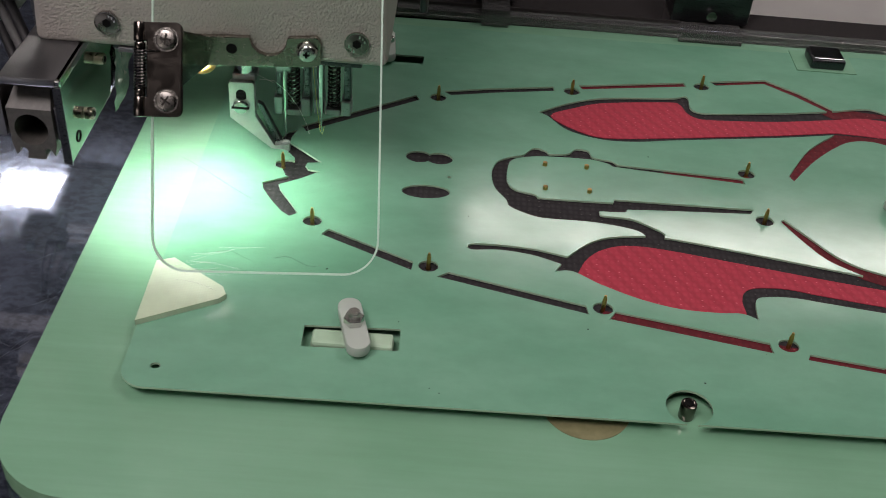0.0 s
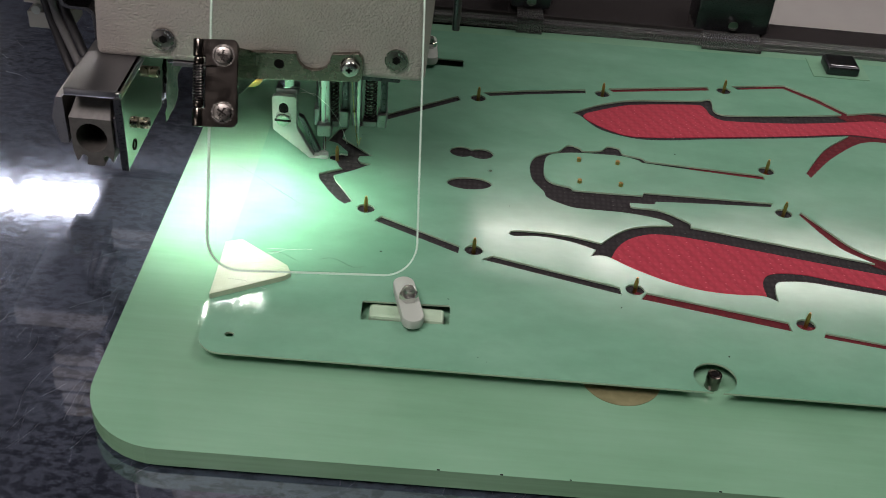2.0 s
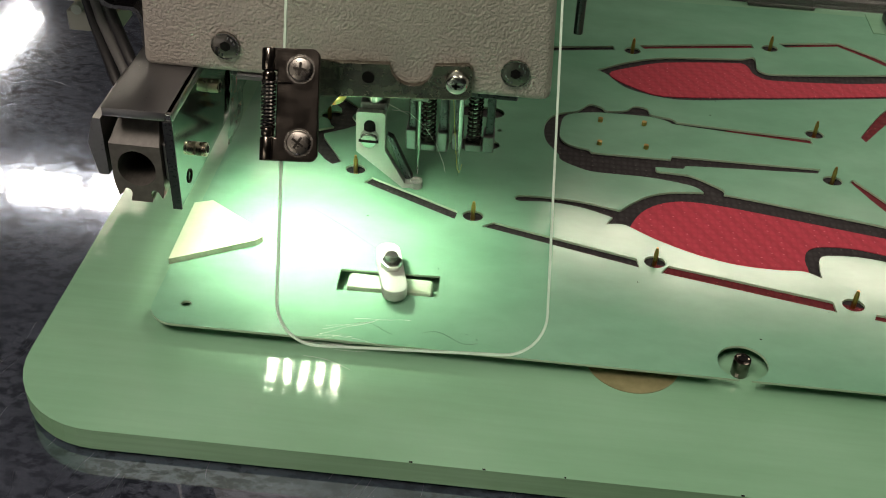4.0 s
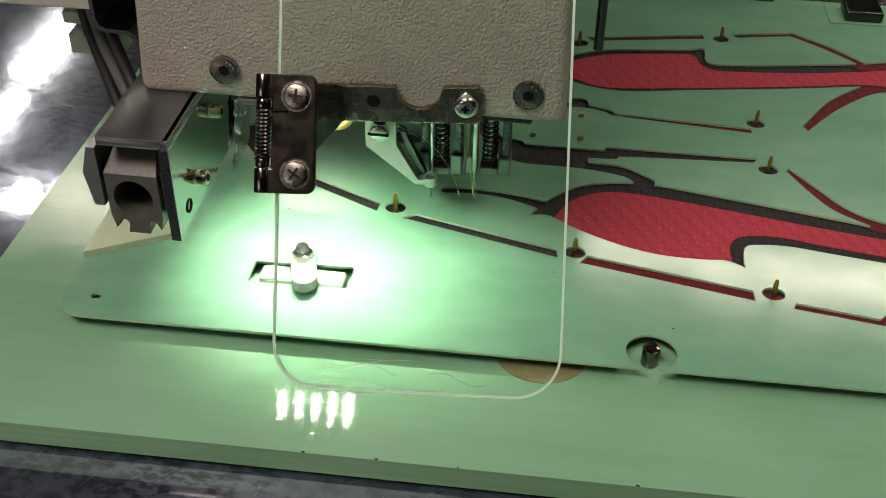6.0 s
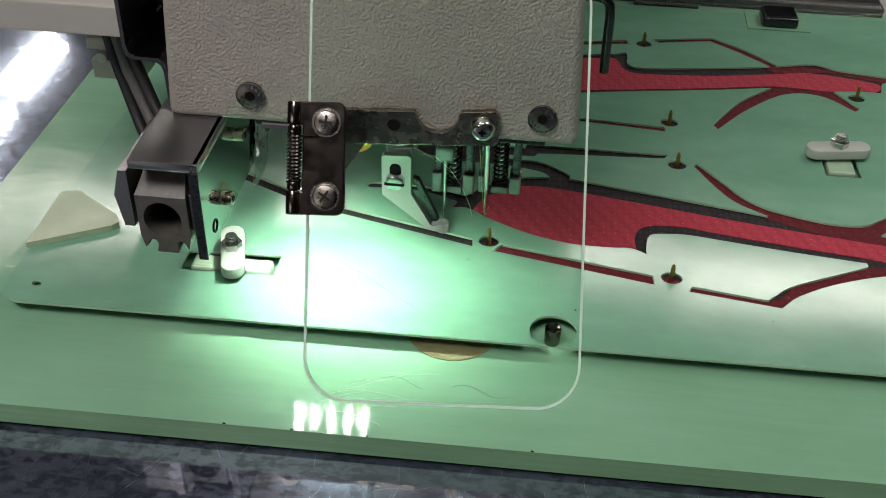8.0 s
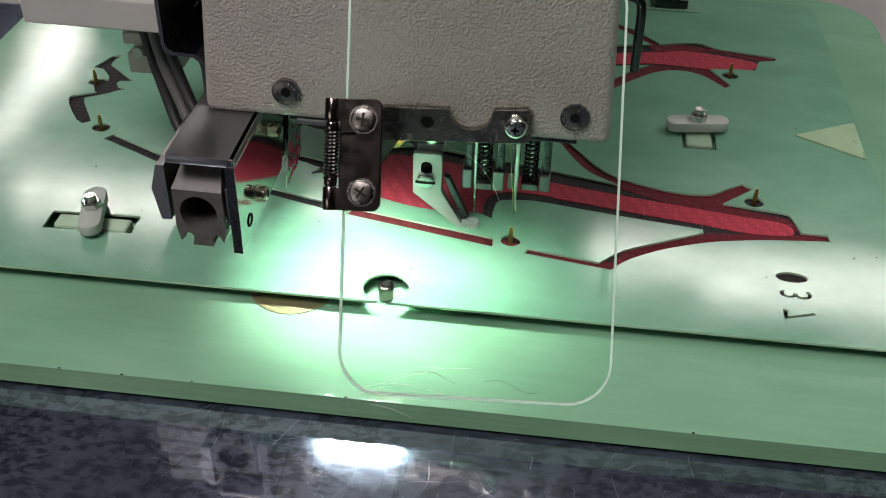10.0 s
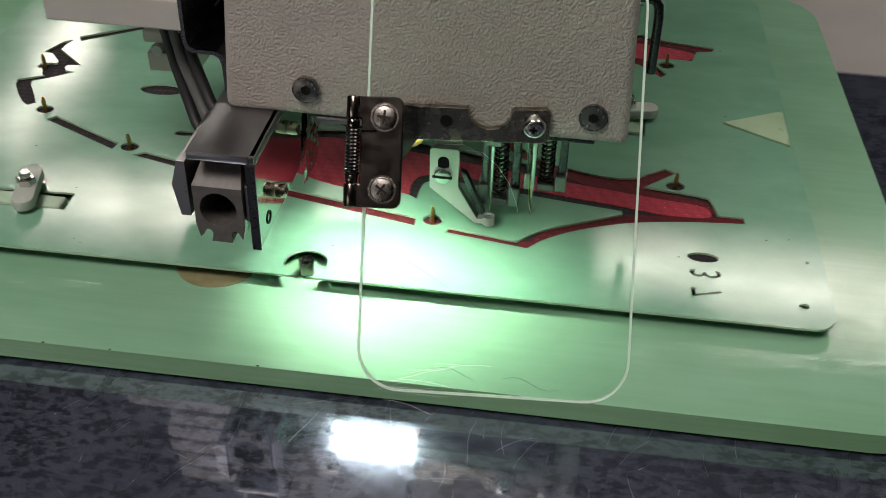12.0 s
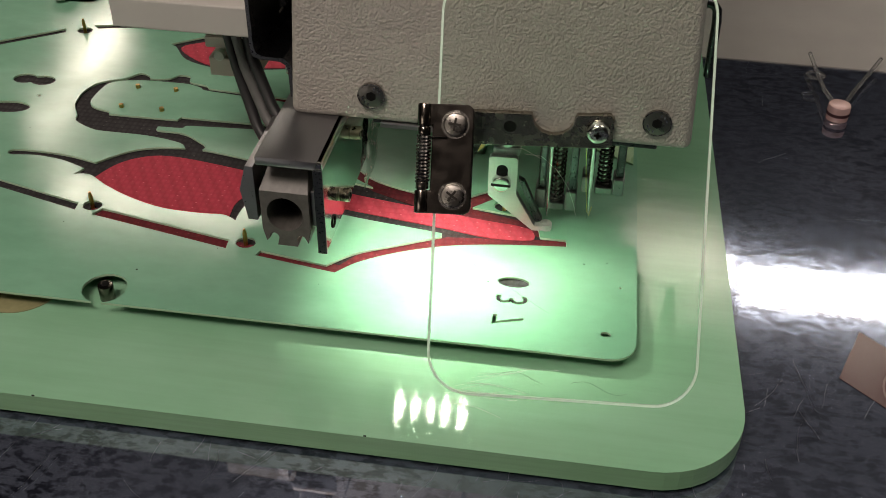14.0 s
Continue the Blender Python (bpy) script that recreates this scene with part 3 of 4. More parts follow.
def build_pallet_details(top):
    for x, y in PIN_SPOTS:
        pin = part("locating_pin", cyl((x, y, BOARD_TOP), (x, y, 0.0042), 0.00085, n=12), BRASS, top, "small brass locating pin", True)
        part("pin_tip", cyl((x, y, 0.0042), (x, y, 0.0062), 0.0008, 0.00045, 12), BRASS, pin, "", True)
    for x, y in STUD_SPOTS:
        part("brass_stud", cyl((x, y, -0.0005), (x, y, 0.0016), 0.0010, n=12), BRASS, top, "short brass stud", True)
    # corner triangles
    for pts in (mm(-52.5, -126, -53, -93.5, -47, -91, -26.5, -105, -24.6, -109, -26.5, -111.5), mm(290.4, -17.6, 316.9, -3.0, 317.2, -32.4), mm(-46, 60, -46, 88, -24, 74)):
        part("corner_wedge", sheet(curve2d([p for p in pts for _ in (0, 1)], 1), [], 0.0001, 0.0024 if pts[0][0] < 0 else 0.0009), CREAM if pts[0][0] < 0 else WEDGE, top, "pale yellow-green triangular corner piece")
    # clamps: nylon turn buttons on studs
    for x, y, turn, z in ((0.0222, -0.1225, -75, 0.006), (0.2485, -0.0205, 9, 0.006), (0.0175, 0.0820, -85, 0.006)):
        body = sheet(round_rect(-0.0132, 0.0132, -0.0041, 0.0041, 0.0040, 8), [], z - 0.0042, z)
        rims = [e for e in body.edges if len(e.link_faces) == 2 and e.calc_face_angle(0) > 1.2]
        bmesh.ops.bevel(body, geom=rims, offset=0.0005, segments=2, profile=0.5, affect="EDGES")
        knob = part("turn_button", body, NYLON, top, "translucent white nylon turn button", True)
        knob.matrix_basis = pose(x, y, 0, 0, 0, turn)
        part("hex_nut", cyl((0, 0, z), (0, 0, z + 0.0028), 0.0036, n=6, r=0.0003), STEEL, knob, "steel nut")
        bm = cyl((0, 0, 0), (0, 0, z + 0.0052), 0.0019, n=14)
        for k in range(3):
            ring((0, 0, z + 0.0032 + 0.0006 * k), (0, 0, z + 0.0035 + 0.0006 * k), 0.0018, 0.0022, 14, bm)
        part("threaded_stud", bm, STEEL, knob, "threaded steel stud", True)
    part("slot_block", box(0.0078, 0.0362, -0.1278, -0.1202, BOARD_TOP, 0.0002, 0.0012), GREEN_EDGE, top, "pale laminate block in the slot")
    part("slot_block", box(0.2440, 0.2550, -0.0318, -0.0095, BOARD_TOP, 0.0002, 0.0010), GREEN_EDGE, top, "pale laminate block in the slot")
    # socket screw in its round recess, and the half-hidden disc
    screw = part("socket_screw", cyl((0.1362, -0.1438, BOARD_TOP), (0.1362, -0.1438, 0.0010), 0.0027, n=24, r=0.0003), NICKEL, top, "steel socket-head screw", True)
    part("socket", cyl((0.1362, -0.1438, 0.0004), (0.1362, -0.1438, 0.0012), 0.0016, n=6), HOLE_BLACK, screw)
    part("magnet_disc", cyl((0.1027, -0.1425, BOARD_TOP), (0.1027, -0.1425, BOARD_TOP + 0.0003), 0.0152, n=48), FELT, top, "olive tan disc let into the board")
    # far clip and carriage clamps at the back edge
    clip = part("edge_clip", box(0.2325, 0.2500, 0.1000, 0.1150, 0.0005, 0.0058, 0.0012, 3), BLACKENED, top, "dark bevelled edge clip with a bright top", True)
    part("clip_plate", box(0.2335, 0.2490, 0.1010, 0.1140, 0.0058, 0.0064, 0.0003), CHROME, clip, "bright metal plate")
    part("clip_pad", box(0.2255, 0.2560, 0.0980, 0.1190, 0.0001, 0.0006), BOARD, clip)


def build_red(top):
    """Red and maroon areas of the fabric, drawn as inlays on the black knit."""
    far = mm(97.3, 36.1, 108.1, 44.3, 123.1, 51.4, 157.7, 57.3, 160.8, 54, 162.6, 47.9, 168.8, 43.5, 203, 46.6, 231.2, 52.4, 250.7, 56.3, 279.7, 50, 277.5, 42, 258.4, 39.5, 241.6, 40.5, 230, 40.5, 204.6, 34.9, 154.1, 25.3, 120.9, 20.5, 107.4, 26)
    near = mm(103.7, -76.5, 107.6, -68.2, 114, -61.9, 123.6, -58.2, 138.2, -58.8, 167.6, -64, 192.1, -68.6, 215.5, -72.6, 242.3, -76.7, 264.9, -80, 274.8, -81, 280.8, -83.4, 281.1, -89.1, 265.4, -90.4, 247.5, -87.5, 224.9, -84.4, 196, -79.8, 183.1, -77.4, 171.6, -78.2, 166.5, -81.3, 164.5, -87.3, 164.2, -96.1, 154.5, -97.2, 139.8, -96.9, 125.5, -93.1, 111.2, -86.3, 103, -81.1)
    for outline in (far, near):
        part("red_inlay", sheet(curve2d(outline, 4), [], -0.0013, -0.00098), RED_CLOTH, top, "bright red mesh fabric inlay")
    for outline in (mm(187.6, -34.2, 193.4, -31.9, 209.3, -55.1, 232.7, -65.8, 247, -67.1, 264.2, -56.4, 271.1, -60.3, 258.8, -73.8, 280.6, -78.6, 286.9, -87.1, 237.4, -76.3, 215.6, -67.7, 197.8, -54.5),
                    mm(111.1, -98, 189.1, -112.1, 213.8, -116.3, 219.9, -107.6, 249.7, -92.7, 296.6, -86.9, 296.9, -93.7, 252.8, -100.5, 214.7, -124.6, 169.5, -116.7, 110.9, -105.5),
                    mm(180.5, 78.6, 206.6, 86.5, 234.8, 64.1, 291.6, 57.5, 291.1, 49.4, 260, 58.2, 233.7, 53.9, 205, 78.9),
                    mm(198.8, -5.6, 199.2, 0.7, 213.3, 22.4, 230.6, 39.4, 258.3, 38.6, 268.7, 23.3, 262.9, 18.4, 243.3, 32.5, 232.1, 28.6, 205.1, -6.4), mm(145.3, -1.3, 182.8, -2, 182.1, -10.4, 144.9, -8.2), mm(111.7, 66.4, 167, 77.2, 167.6, 71.7, 111.5, 59.9)):
        part("maroon_inlay", sheet(outline, [], -0.0013, -0.00112), MAROON_CLOTH, top, "dark red knitted fabric strip")


def add_specks(top):
    rng = random.Random(8)
    bm = bmesh.new()
    for k in range(26):
        x, y = rng.uniform(-0.03, 0.31), rng.uniform(-0.150, 0.09)
        r = rng.uniform(0.00012, 0.00040)
        bmesh.ops.create_circle(bm, cap_ends=True, segments=8, radius=r, matrix=Matrix.Translation((x, y, 0.00006)))
    for k in range(5):
        x = rng.uniform(-0.02, 0.32)
        box(x, x + rng.uniform(0.0005, 0.0016), -0.1962 + 0.0131 * (x + 0.06), -0.1957 + 0.0131 * (x + 0.06), BOARD_TOP - 0.0004, BOARD_TOP + 0.0001, 0, 2, bm)
    tagged(part("specks", bm, HOLE_BLACK, top), "dark dirt specks and chipped edge marks", kind="stuff")


# ---- sewing head ----
FACE_Y = -0.0415
HEAD_AT = pose(-0.0023, -0.0043, 0)
PIVOT = pose(-0.0395, -0.0845, 0.0900, -34.1) @ pose(0, 0, 0, 0, -3.2, 0) @ Matrix.Scale(1.047, 4)


def countersunk(x, z, parent):
    s = part("face_screw", cyl((x, FACE_Y - 0.0011, z), (x, FACE_Y + 0.002, z), 0.0044, n=28, r=0.0004), SCREW_DARK, parent, "dark countersunk socket screw", True)
    part("socket", cyl((x, FACE_Y - 0.0013, z), (x, FACE_Y - 0.0005, z), 0.0017, n=6), HOLE_BLACK, s)
    part("rim", ring((x, FACE_Y - 0.0012, z), (x, FACE_Y - 0.0006, z), 0.0041, 0.0045, 28), WORN_STEEL, s)
    bm = bmesh.new()
    for a in (20, 45, 70, 200, 225, 250):
        u, w = x + 0.0030 * math.cos(radians(a)), z + 0.0030 * math.sin(radians(a))
        box(u - 0.00025, u + 0.00025, FACE_Y - 0.00125, FACE_Y - 0.0010, w - 0.0005, w + 0.0005, 0, 2, bm)
    part("stamped_marks", bm, STEEL, s)


def build_head():
    head = thing("sewing_machine", "grey hammered-paint sewing machine head with steel needle parts and clear guard", "sewing machine", HEAD_AT)
    # casting: a slab that is a little wider below, with rounded edges
    bm = bmesh.new()
    box(-0.101, 0.028, FACE_Y, 0.075, 0.062, 0.32, 0.0, 2, bm)
    for v in bm.verts:
        if v.co.z > 0.2:
            v.co.x += 0.0179 if v.co.x < 0 else -0.0119
    bmesh.ops.bevel(bm, geom=bm.edges[:], offset=0.0030, segments=4, profile=0.5, affect="EDGES")
    part("head_casting", bm, PAINT, head, "grey hammered-paint casting", True)
    part("belly_plate", box(-0.075, 0.018, FACE_Y + 0.006, 0.055, 0.058, 0.0622, 0.0006), BLACKENED, head)
    # arm back to the machine's column
    part("arm", box(-0.075, 0.006, 0.07, 0.42, 0.10, 0.30, 0.006, 3), GREY_PAINT, head, "", True)
    part("column", box(-0.075, 0.006, 0.40, 0.56, TABLE_Z, 0.30, 0.006, 3), GREY_PAINT, head, "", True)
    for x, z in ((-0.0735, 0.0722), (0.0165, 0.0718)):
        countersunk(x, z, head)
    # bracket on the face
    y = FACE_Y - 0.0016
    lines = [(-0.0445, 0.0585), (0.0020, 0.0617), (0.0036, 0.0632), (0.0036, 0.0722), (0.0022, 0.0738), (-0.0080, 0.0728)]
    lines += [(-0.0153 + 0.0066 * math.cos(radians(a)), 0.0716 + 0.0066 * math.sin(radians(a))) for a in range(0, -181, -20)]
    lines += [(-0.0224, 0.0718), (-0.0445, 0.0705)]
    part("guard_bracket", soften(prism([(u, y, w) for u, w in lines], ((0, -0.0008, 0), (0, 0.0014, 0))), 0.0003), BRACKET, head, "dark nickel sheet bracket with a half-round notch")
    part("bracket_hole", cyl((-0.0286, y - 0.0010, 0.0668), (-0.0286, y, 0.0668), 0.0020, n=20), HOLE_BLACK, head)
    bm = bmesh.new()
    corners = [(-0.0375, FACE_Y - 0.001, 0.0590), (-0.0375, FACE_Y - 0.001, 0.0703), (-0.0386, -0.0839, 0.0942), (-0.0374, -0.0957, 0.0769)]
    a = [bm.verts.new(c) for c in corners]
    b = [bm.verts.new((c[0] - 0.0014, c[1], c[2])) for c in corners]
    bm.faces.new(a), bm.faces.new(b[::-1])
    for k in range(4):
        bm.faces.new((a[k], b[k], b[(k + 1) % 4], a[(k + 1) % 4]))
    part("bracket_arm", bm, NICKEL, head, "sheet arm that carries the hinge")
    pan = part("pan_screw", cyl((-0.0012, y - 0.0036, 0.0680), (-0.0012, y, 0.0680), 0.0030, 0.0044, 28, r=0.0008), STEEL, head, "domed cross-head screw", True)
    cross = box(-0.0024, -0.0000, y - 0.0038, y - 0.0030, 0.0676, 0.0684)
    box(-0.0016, -0.0008, y - 0.0038, y - 0.0030, 0.0668, 0.0692, 0, 2, cross)
    part("cross_slot", cross, HOLE_BLACK, pan)
    return head


def build_guard(head):
    """Hinge and clear guard, both in the tilted plane that leans out at its foot."""
    hinge = new("guard_hinge")
    hinge.parent, hinge.matrix_basis = head, PIVOT
    tagged(hinge, "dark nickel spring hinge")
    # local x across, z up, -y toward the viewer
    leaf = bmesh.new()
    outline = [(-0.0075, -0.0232), *[(0.0026 + 0.0022 * math.cos(radians(a)), -0.0210 + 0.0022 * math.sin(radians(a))) for a in range(-90, 1, 15)],
               *[(0.0026 + 0.0022 * math.cos(radians(a)), 0.0030 + 0.0022 * math.sin(radians(a))) for a in range(0, 91, 15)], (-0.0075, 0.0052), (-0.0075, -0.0005), (-0.0060, -0.0005), (-0.0060, -0.0172), (-0.0075, -0.0172)]
    leaf = prism([(u, 0, w) for u, w in outline], ((0, -0.0036, 0), (0, -0.0018, 0)))
    part("leaf", soften(leaf, 0.00035), NICKEL, hinge, "scuffed dark nickel leaf")
    for z0, z1 in ((-0.0005, 0.0052), (-0.0232, -0.0172)):
        part("knuckle", cyl((-0.0082, -0.0027, z0), (-0.0082, -0.0027, z1), 0.0019, n=20, r=0.0003), NICKEL, hinge, "", True)
    for z0, z1 in ((-0.0030, -0.0008), (-0.0170, -0.0148)):
        part("collar", cyl((-0.0082, -0.0027, z0), (-0.0082, -0.0027, z1), 0.0017, n=16, r=0.0003), NICKEL, hinge, "", True)
    part("hinge_pin", cyl((-0.0082, -0.0027, -0.0225), (-0.0082, -0.0027, 0.0048), 0.0013, n=12), SPRING, hinge)
    part("spring", tube(spring_points((-0.0082, -0.0027, -0.0150), (-0.0082, -0.0027, -0.0030), 0.0016, 13, 12), 0.00042, 6), SPRING, hinge, "black coil spring", True)
    part("spring_tail", tube([(-0.0068, -0.0040, -0.0036), (-0.0045, -0.0041, -0.0034), (-0.0020, -0.0041, -0.0034)], 0.00030, 6), SPRING, hinge)
    for z in (0.0, -0.0184):
        s = part("hinge_screw", cyl((0, -0.0036, z), (0, -0.0049, z), 0.0033, 0.0029, 28, r=0.0003), SCREW_DARK, hinge, "cross-head screw", True)
        part("washer", ring((0, -0.0036, z), (0, -0.0038, z), 0.0030, 0.0037, 28), WORN_STEEL, hinge, "", True)
        bm = box(-0.0017, 0.0017, -0.00505, -0.0046, -0.00030, 0.00030)
        box(-0.00030, 0.00030, -0.00505, -0.0046, -0.0017, 0.0017, 0, 2, bm)
        bm.transform(pose(0, 0, z, 0, 35 if z else 8, 0))
        part("cross_slot", bm, SLOT_DARK, hinge)
    # panel: clear sheet and its frosted cut edge
    outer = round_rect(-0.0052, 0.0650, -0.0705, 0.0406, 0.0112, 10)
    inner = inset(outer, 0.0006)
    turn = Matrix(((1, 0, 0, 0), (0, 0, 1, -0.0012), (0, 1, 0, 0), (0, 0, 0, 1)))
    bm = sheet(inner, [], 0.0001, 0.0011)
    bm.transform(turn)
    pane = part("guard_panel", bm, GLASS, hinge, "clear acrylic finger guard with rounded corners")
    pane.visible_shadow = False
    bm = sheet(outer, [inner], 0.0000, 0.0012)
    bm.transform(turn)
    rim = part("guard_edge", bm, EDGE_GLASS, hinge, "frosted sawn edge of the guard")
    rim.visible_shadow = False
    rng = random.Random(11)
    for k in range(11):
        x, z, a = rng.uniform(0.0, 0.016), rng.uniform(-0.073, -0.060), rng.uniform(-0.35, 0.5)
        pts = []
        for i in range(7):
            pts.append((x, -0.0017, z))
            a += rng.uniform(-0.25, 0.25)
            x, z = x + 0.0024 * math.cos(a), z + 0.0012 * math.sin(a)
        part("lint_strand", tube(pts, 0.000028, 4), WHITE_THREAD, hinge, "fine thread end clinging to the guard")


    part("hair", tube([(0.0045, -0.0017, -0.0350), (0.0110, -0.0017, -0.0385), (0.0200, -0.0017, -0.0440), (0.0260, -0.0017, -0.0475)], 0.000022, 4), SPRING, hinge, "fine dark hair on the guard")
    for x, z, n in ((0.0150, -0.0640, 9), (0.0330, -0.0655, 12)):
        part("lint_strand", tube([(x + 0.0013 * i, -0.0017, z + 0.0010 * math.sin(0.55 * i) - 0.00015 * i) for i in range(n)], 0.000035, 4), SPRING, hinge, "fine dark thread end")


# ---- parts under and beside the head ----
def build_work_light(head):
    """Five white diodes under a small housing behind the guard bracket."""
    body = part("work_light", box(-0.0712, -0.0405, -0.0405, -0.0200, 0.0608, 0.0619, 0.0003), GUNMETAL, head, "thin diode work light strip")
    part("lamp_lip", box(-0.0712, -0.0405, -0.0409, -0.0403, 0.0601, 0.0615), GUNMETAL, body)
    for k in range(5):
        x = -0.0675 + 0.0063 * k
        part("diode", box(x - 0.0011, x + 0.0011, -0.0400, -0.0225, 0.0605, 0.0612, 0.0), LED_WHITE, body, "glowing white diode")
    # each diode's lens throws its light down in a cone
    for k in range(5):
        data = bpy.data.lights.new("diode_beam", "SPOT")
        data.energy, data.spot_size, data.spot_blend, data.shadow_soft_size, data.color = 0.19, radians(104), 1.0, 0.0011, (0.86, 1.0, 0.90)
        x = -0.0698 + 0.0063 * k
        tagged(new("diode_beam", data), kind="structure").matrix_world = look((x, -0.0435, 0.0595), (x + 0.009, -0.0425, 0.0))
    # hammered, glittering patch at the end of the holder's bright plate
    rng = random.Random(21)
    bm = bmesh.new()
    grid = []
    for j in range(19):
        w = j / 18
        grid.append([bm.verts.new((-0.0829 + rng.uniform(0, 0.0007), -0.020 + 0.014 * w + 0.020 * i / 9 + rng.uniform(-0.0007, 0.0007), 0.020 + 0.038 * w + rng.uniform(-0.0006, 0.0006))) for i in range(10)])
    for j in range(18):
        for i in range(9):
            bm.faces.new((grid[j][i], grid[j][i + 1], grid[j + 1][i + 1], grid[j + 1][i]))
    bmesh.ops.triangulate(bm, faces=bm.faces[:])
    part("hammered_patch", bm, FILM, head, "crumpled glittering metal film")
    lens = bmesh.new()
    bmesh.ops.create_uvsphere(lens, u_segments=20, v_segments=12, radius=1.0, matrix=Matrix.LocRotScale((-0.0425, -0.0340, 0.0540), None, (0.0054, 0.0040, 0.0038)))
    part("amber_cap", lens, ORANGE, head, "amber plastic cap under the bracket", True)


FOOT_AT = pose(-0.0019, 0, 0)


def build_feet(head):
    # presser shank and its pale bracket
    foot = new("presser_foot")
    foot.parent = head
    tagged(foot, "bright steel presser foot on a slotted bracket")
    y0, y1 = -0.0065, -0.0035
    line = [(-0.0371, 0.0300), (-0.0362, 0.0308), (-0.0275, 0.0311), (-0.0266, 0.0303), (-0.0266, 0.0152), (-0.0190, 0.0016), (-0.0128, 0.0022), (-0.0128, 0.0000), (-0.0198, -0.0003), (-0.0371, 0.0140)]
    part("bracket", prism([(x, 0, z) for x, z in line], ((0, y0, 0), (0, y1, 0))), BRIGHT_PAD, foot, "satin aluminium foot bracket")
    bm = cyl((-0.0321, y0 - 0.0002, 0.0256), (-0.0321, y0 + 0.0008, 0.0256), 0.0021, n=20)
    box(-0.0342, -0.0300, y0 - 0.0002, y0 + 0.0008, 0.0205, 0.0256, 0, 2, bm)
    part("adjusting_slot", bm, HOLE_BLACK, foot)
    screw = part("slotted_screw", cyl((-0.0321, y0 - 0.0030, 0.0207), (-0.0321, y0, 0.0207), 0.0030, 0.0036, 28, r=0.0004), STEEL, foot, "slotted steel screw", True)
    part("screw_slot", box(-0.0357, -0.0285, y0 - 0.0032, y0 - 0.0024, 0.0202, 0.0211), HOLE_BLACK, screw)
    part("shank", cyl((-0.0310, 0.0, 0.0290), (-0.0310, 0.0, 0.0620), 0.0036, n=24), CHROME, foot, "round chrome shank", True)
    part("shank_collar", box(-0.0360, -0.0262, -0.0040, 0.0040, 0.0300, 0.0335, 0.0008), GUNMETAL, foot)
    part("side_bar", prism([(-0.0262, 0, 0.0200), (-0.0240, 0, 0.0190), (-0.0165, 0, 0.0022), (-0.0190, 0, 0.0016)], ((0, y1, 0), (0, y1 + 0.003, 0))), BLACKENED, foot)
    part("foot_ring", ring((-0.0148, -0.0045, -0.0012), (-0.0148, -0.0045, 0.0024), 0.0013, 0.0023, 24), BRIGHT_PAD, foot, "small polished needle ring", True)
    # needle bar with its needle
    bar = new("needle_bar")
    bar.parent = head
    tagged(bar, "chrome needle bar with needle")
    part("bar", cyl((-0.0148, 0.0, 0.0370), (-0.0148, 0.0, 0.1100), 0.0029, n=24, r=0.0006), CHROME, bar, "", True)
    part("clamp", box(-0.0180, -0.0116, -0.0040, 0.0040, 0.0360, 0.0420, 0.0008), GUNMETAL, bar)
    part("needle", cyl((-0.0148, -0.0015, 0.0040), (-0.0148, -0.0015, 0.0380), 0.00045, 0.0008, 12), CHROME, bar, "thin steel needle", True)
    # second needle, at rest, with yellow thread
    rest = new("resting_needle")
    rest.parent, rest.matrix_basis = head, FOOT_AT
    tagged(rest, "resting needle with yellow thread")
    part("needle", cyl((0.0002, -0.001, 0.0200), (0.0002, -0.001, 0.0620), 0.0010, n=12), CHROME, rest, "steel needle", True)
    part("needle_tip", cyl((0.0002, -0.001, 0.0040), (0.0002, -0.001, 0.0200), 0.00012, 0.0010, 12), CHROME, rest, "", True)
    part("thread", tube([(-0.0035, -0.002, 0.062), (-0.0030, -0.002, 0.040), (-0.0012, -0.002, 0.018), (0.0000, -0.002, 0.0075)], 0.00013, 5), YELLOW_THREAD, rest, "yellow thread")
    part("thread_end", tube([(0.0000, -0.002, 0.0080), (0.0008, -0.002, 0.0060), (0.0016, -0.001, 0.0095)], 0.00010, 5), YELLOW_THREAD, rest)
    # two spring-loaded pressers side by side
    for name, x, low in (("left_presser", -0.0120, 0.0125), ("right_presser", 0.0050, 0.0140)):
        p = new("spring_presser")
        p.parent, p.matrix_basis = head, FOOT_AT
        tagged(p, "oily steel spring presser")
        for dx0, dx1 in ((-0.0080, -0.0040), (0.0034, 0.0076)):
            part("jaw", box(x + dx0, x + dx1, 0.001, 0.009, low, 0.0210, 0.0006), GUNMETAL, p, "worn steel jaw")
            part("jaw_slide", box(x + dx0 + 0.0008, x + dx1 - 0.0004, 0.003, 0.010, 0.0205, 0.0600, 0.0006), BLACKENED, p)
        part("rod", cyl((x, 0.005, low + 0.001), (x, 0.005, 0.060), 0.0012, n=14), STEEL, p, "", True)
        part("coil_spring", tube(spring_points((x, 0.005, low + 0.003), (x, 0.005, 0.045), 0.0024, 15, 12), 0.00045, 6), SPRING, p, "dark coil spring", True)
        part("foot_block", box(x - 0.0032, x + 0.0032, 0.001, 0.008, low, low + 0.0030, 0.0005), GUNMETAL, p)
    part("presser_plate", box(-0.024, 0.021, -0.006, 0.014, 0.0585, 0.0620, 0.0006), BLACKENED, head)
    part("loose_thread", tube([(-0.0262, -0.006, 0.0330), (-0.0200, -0.008, 0.0340), (-0.0140, -0.010, 0.0300), (-0.0095, -0.010, 0.0230), (-0.0068, -0.008, 0.0140), (-0.0060, -0.006, 0.0085)], 0.00008, 5), WHITE_THREAD, head, "loose pale thread")
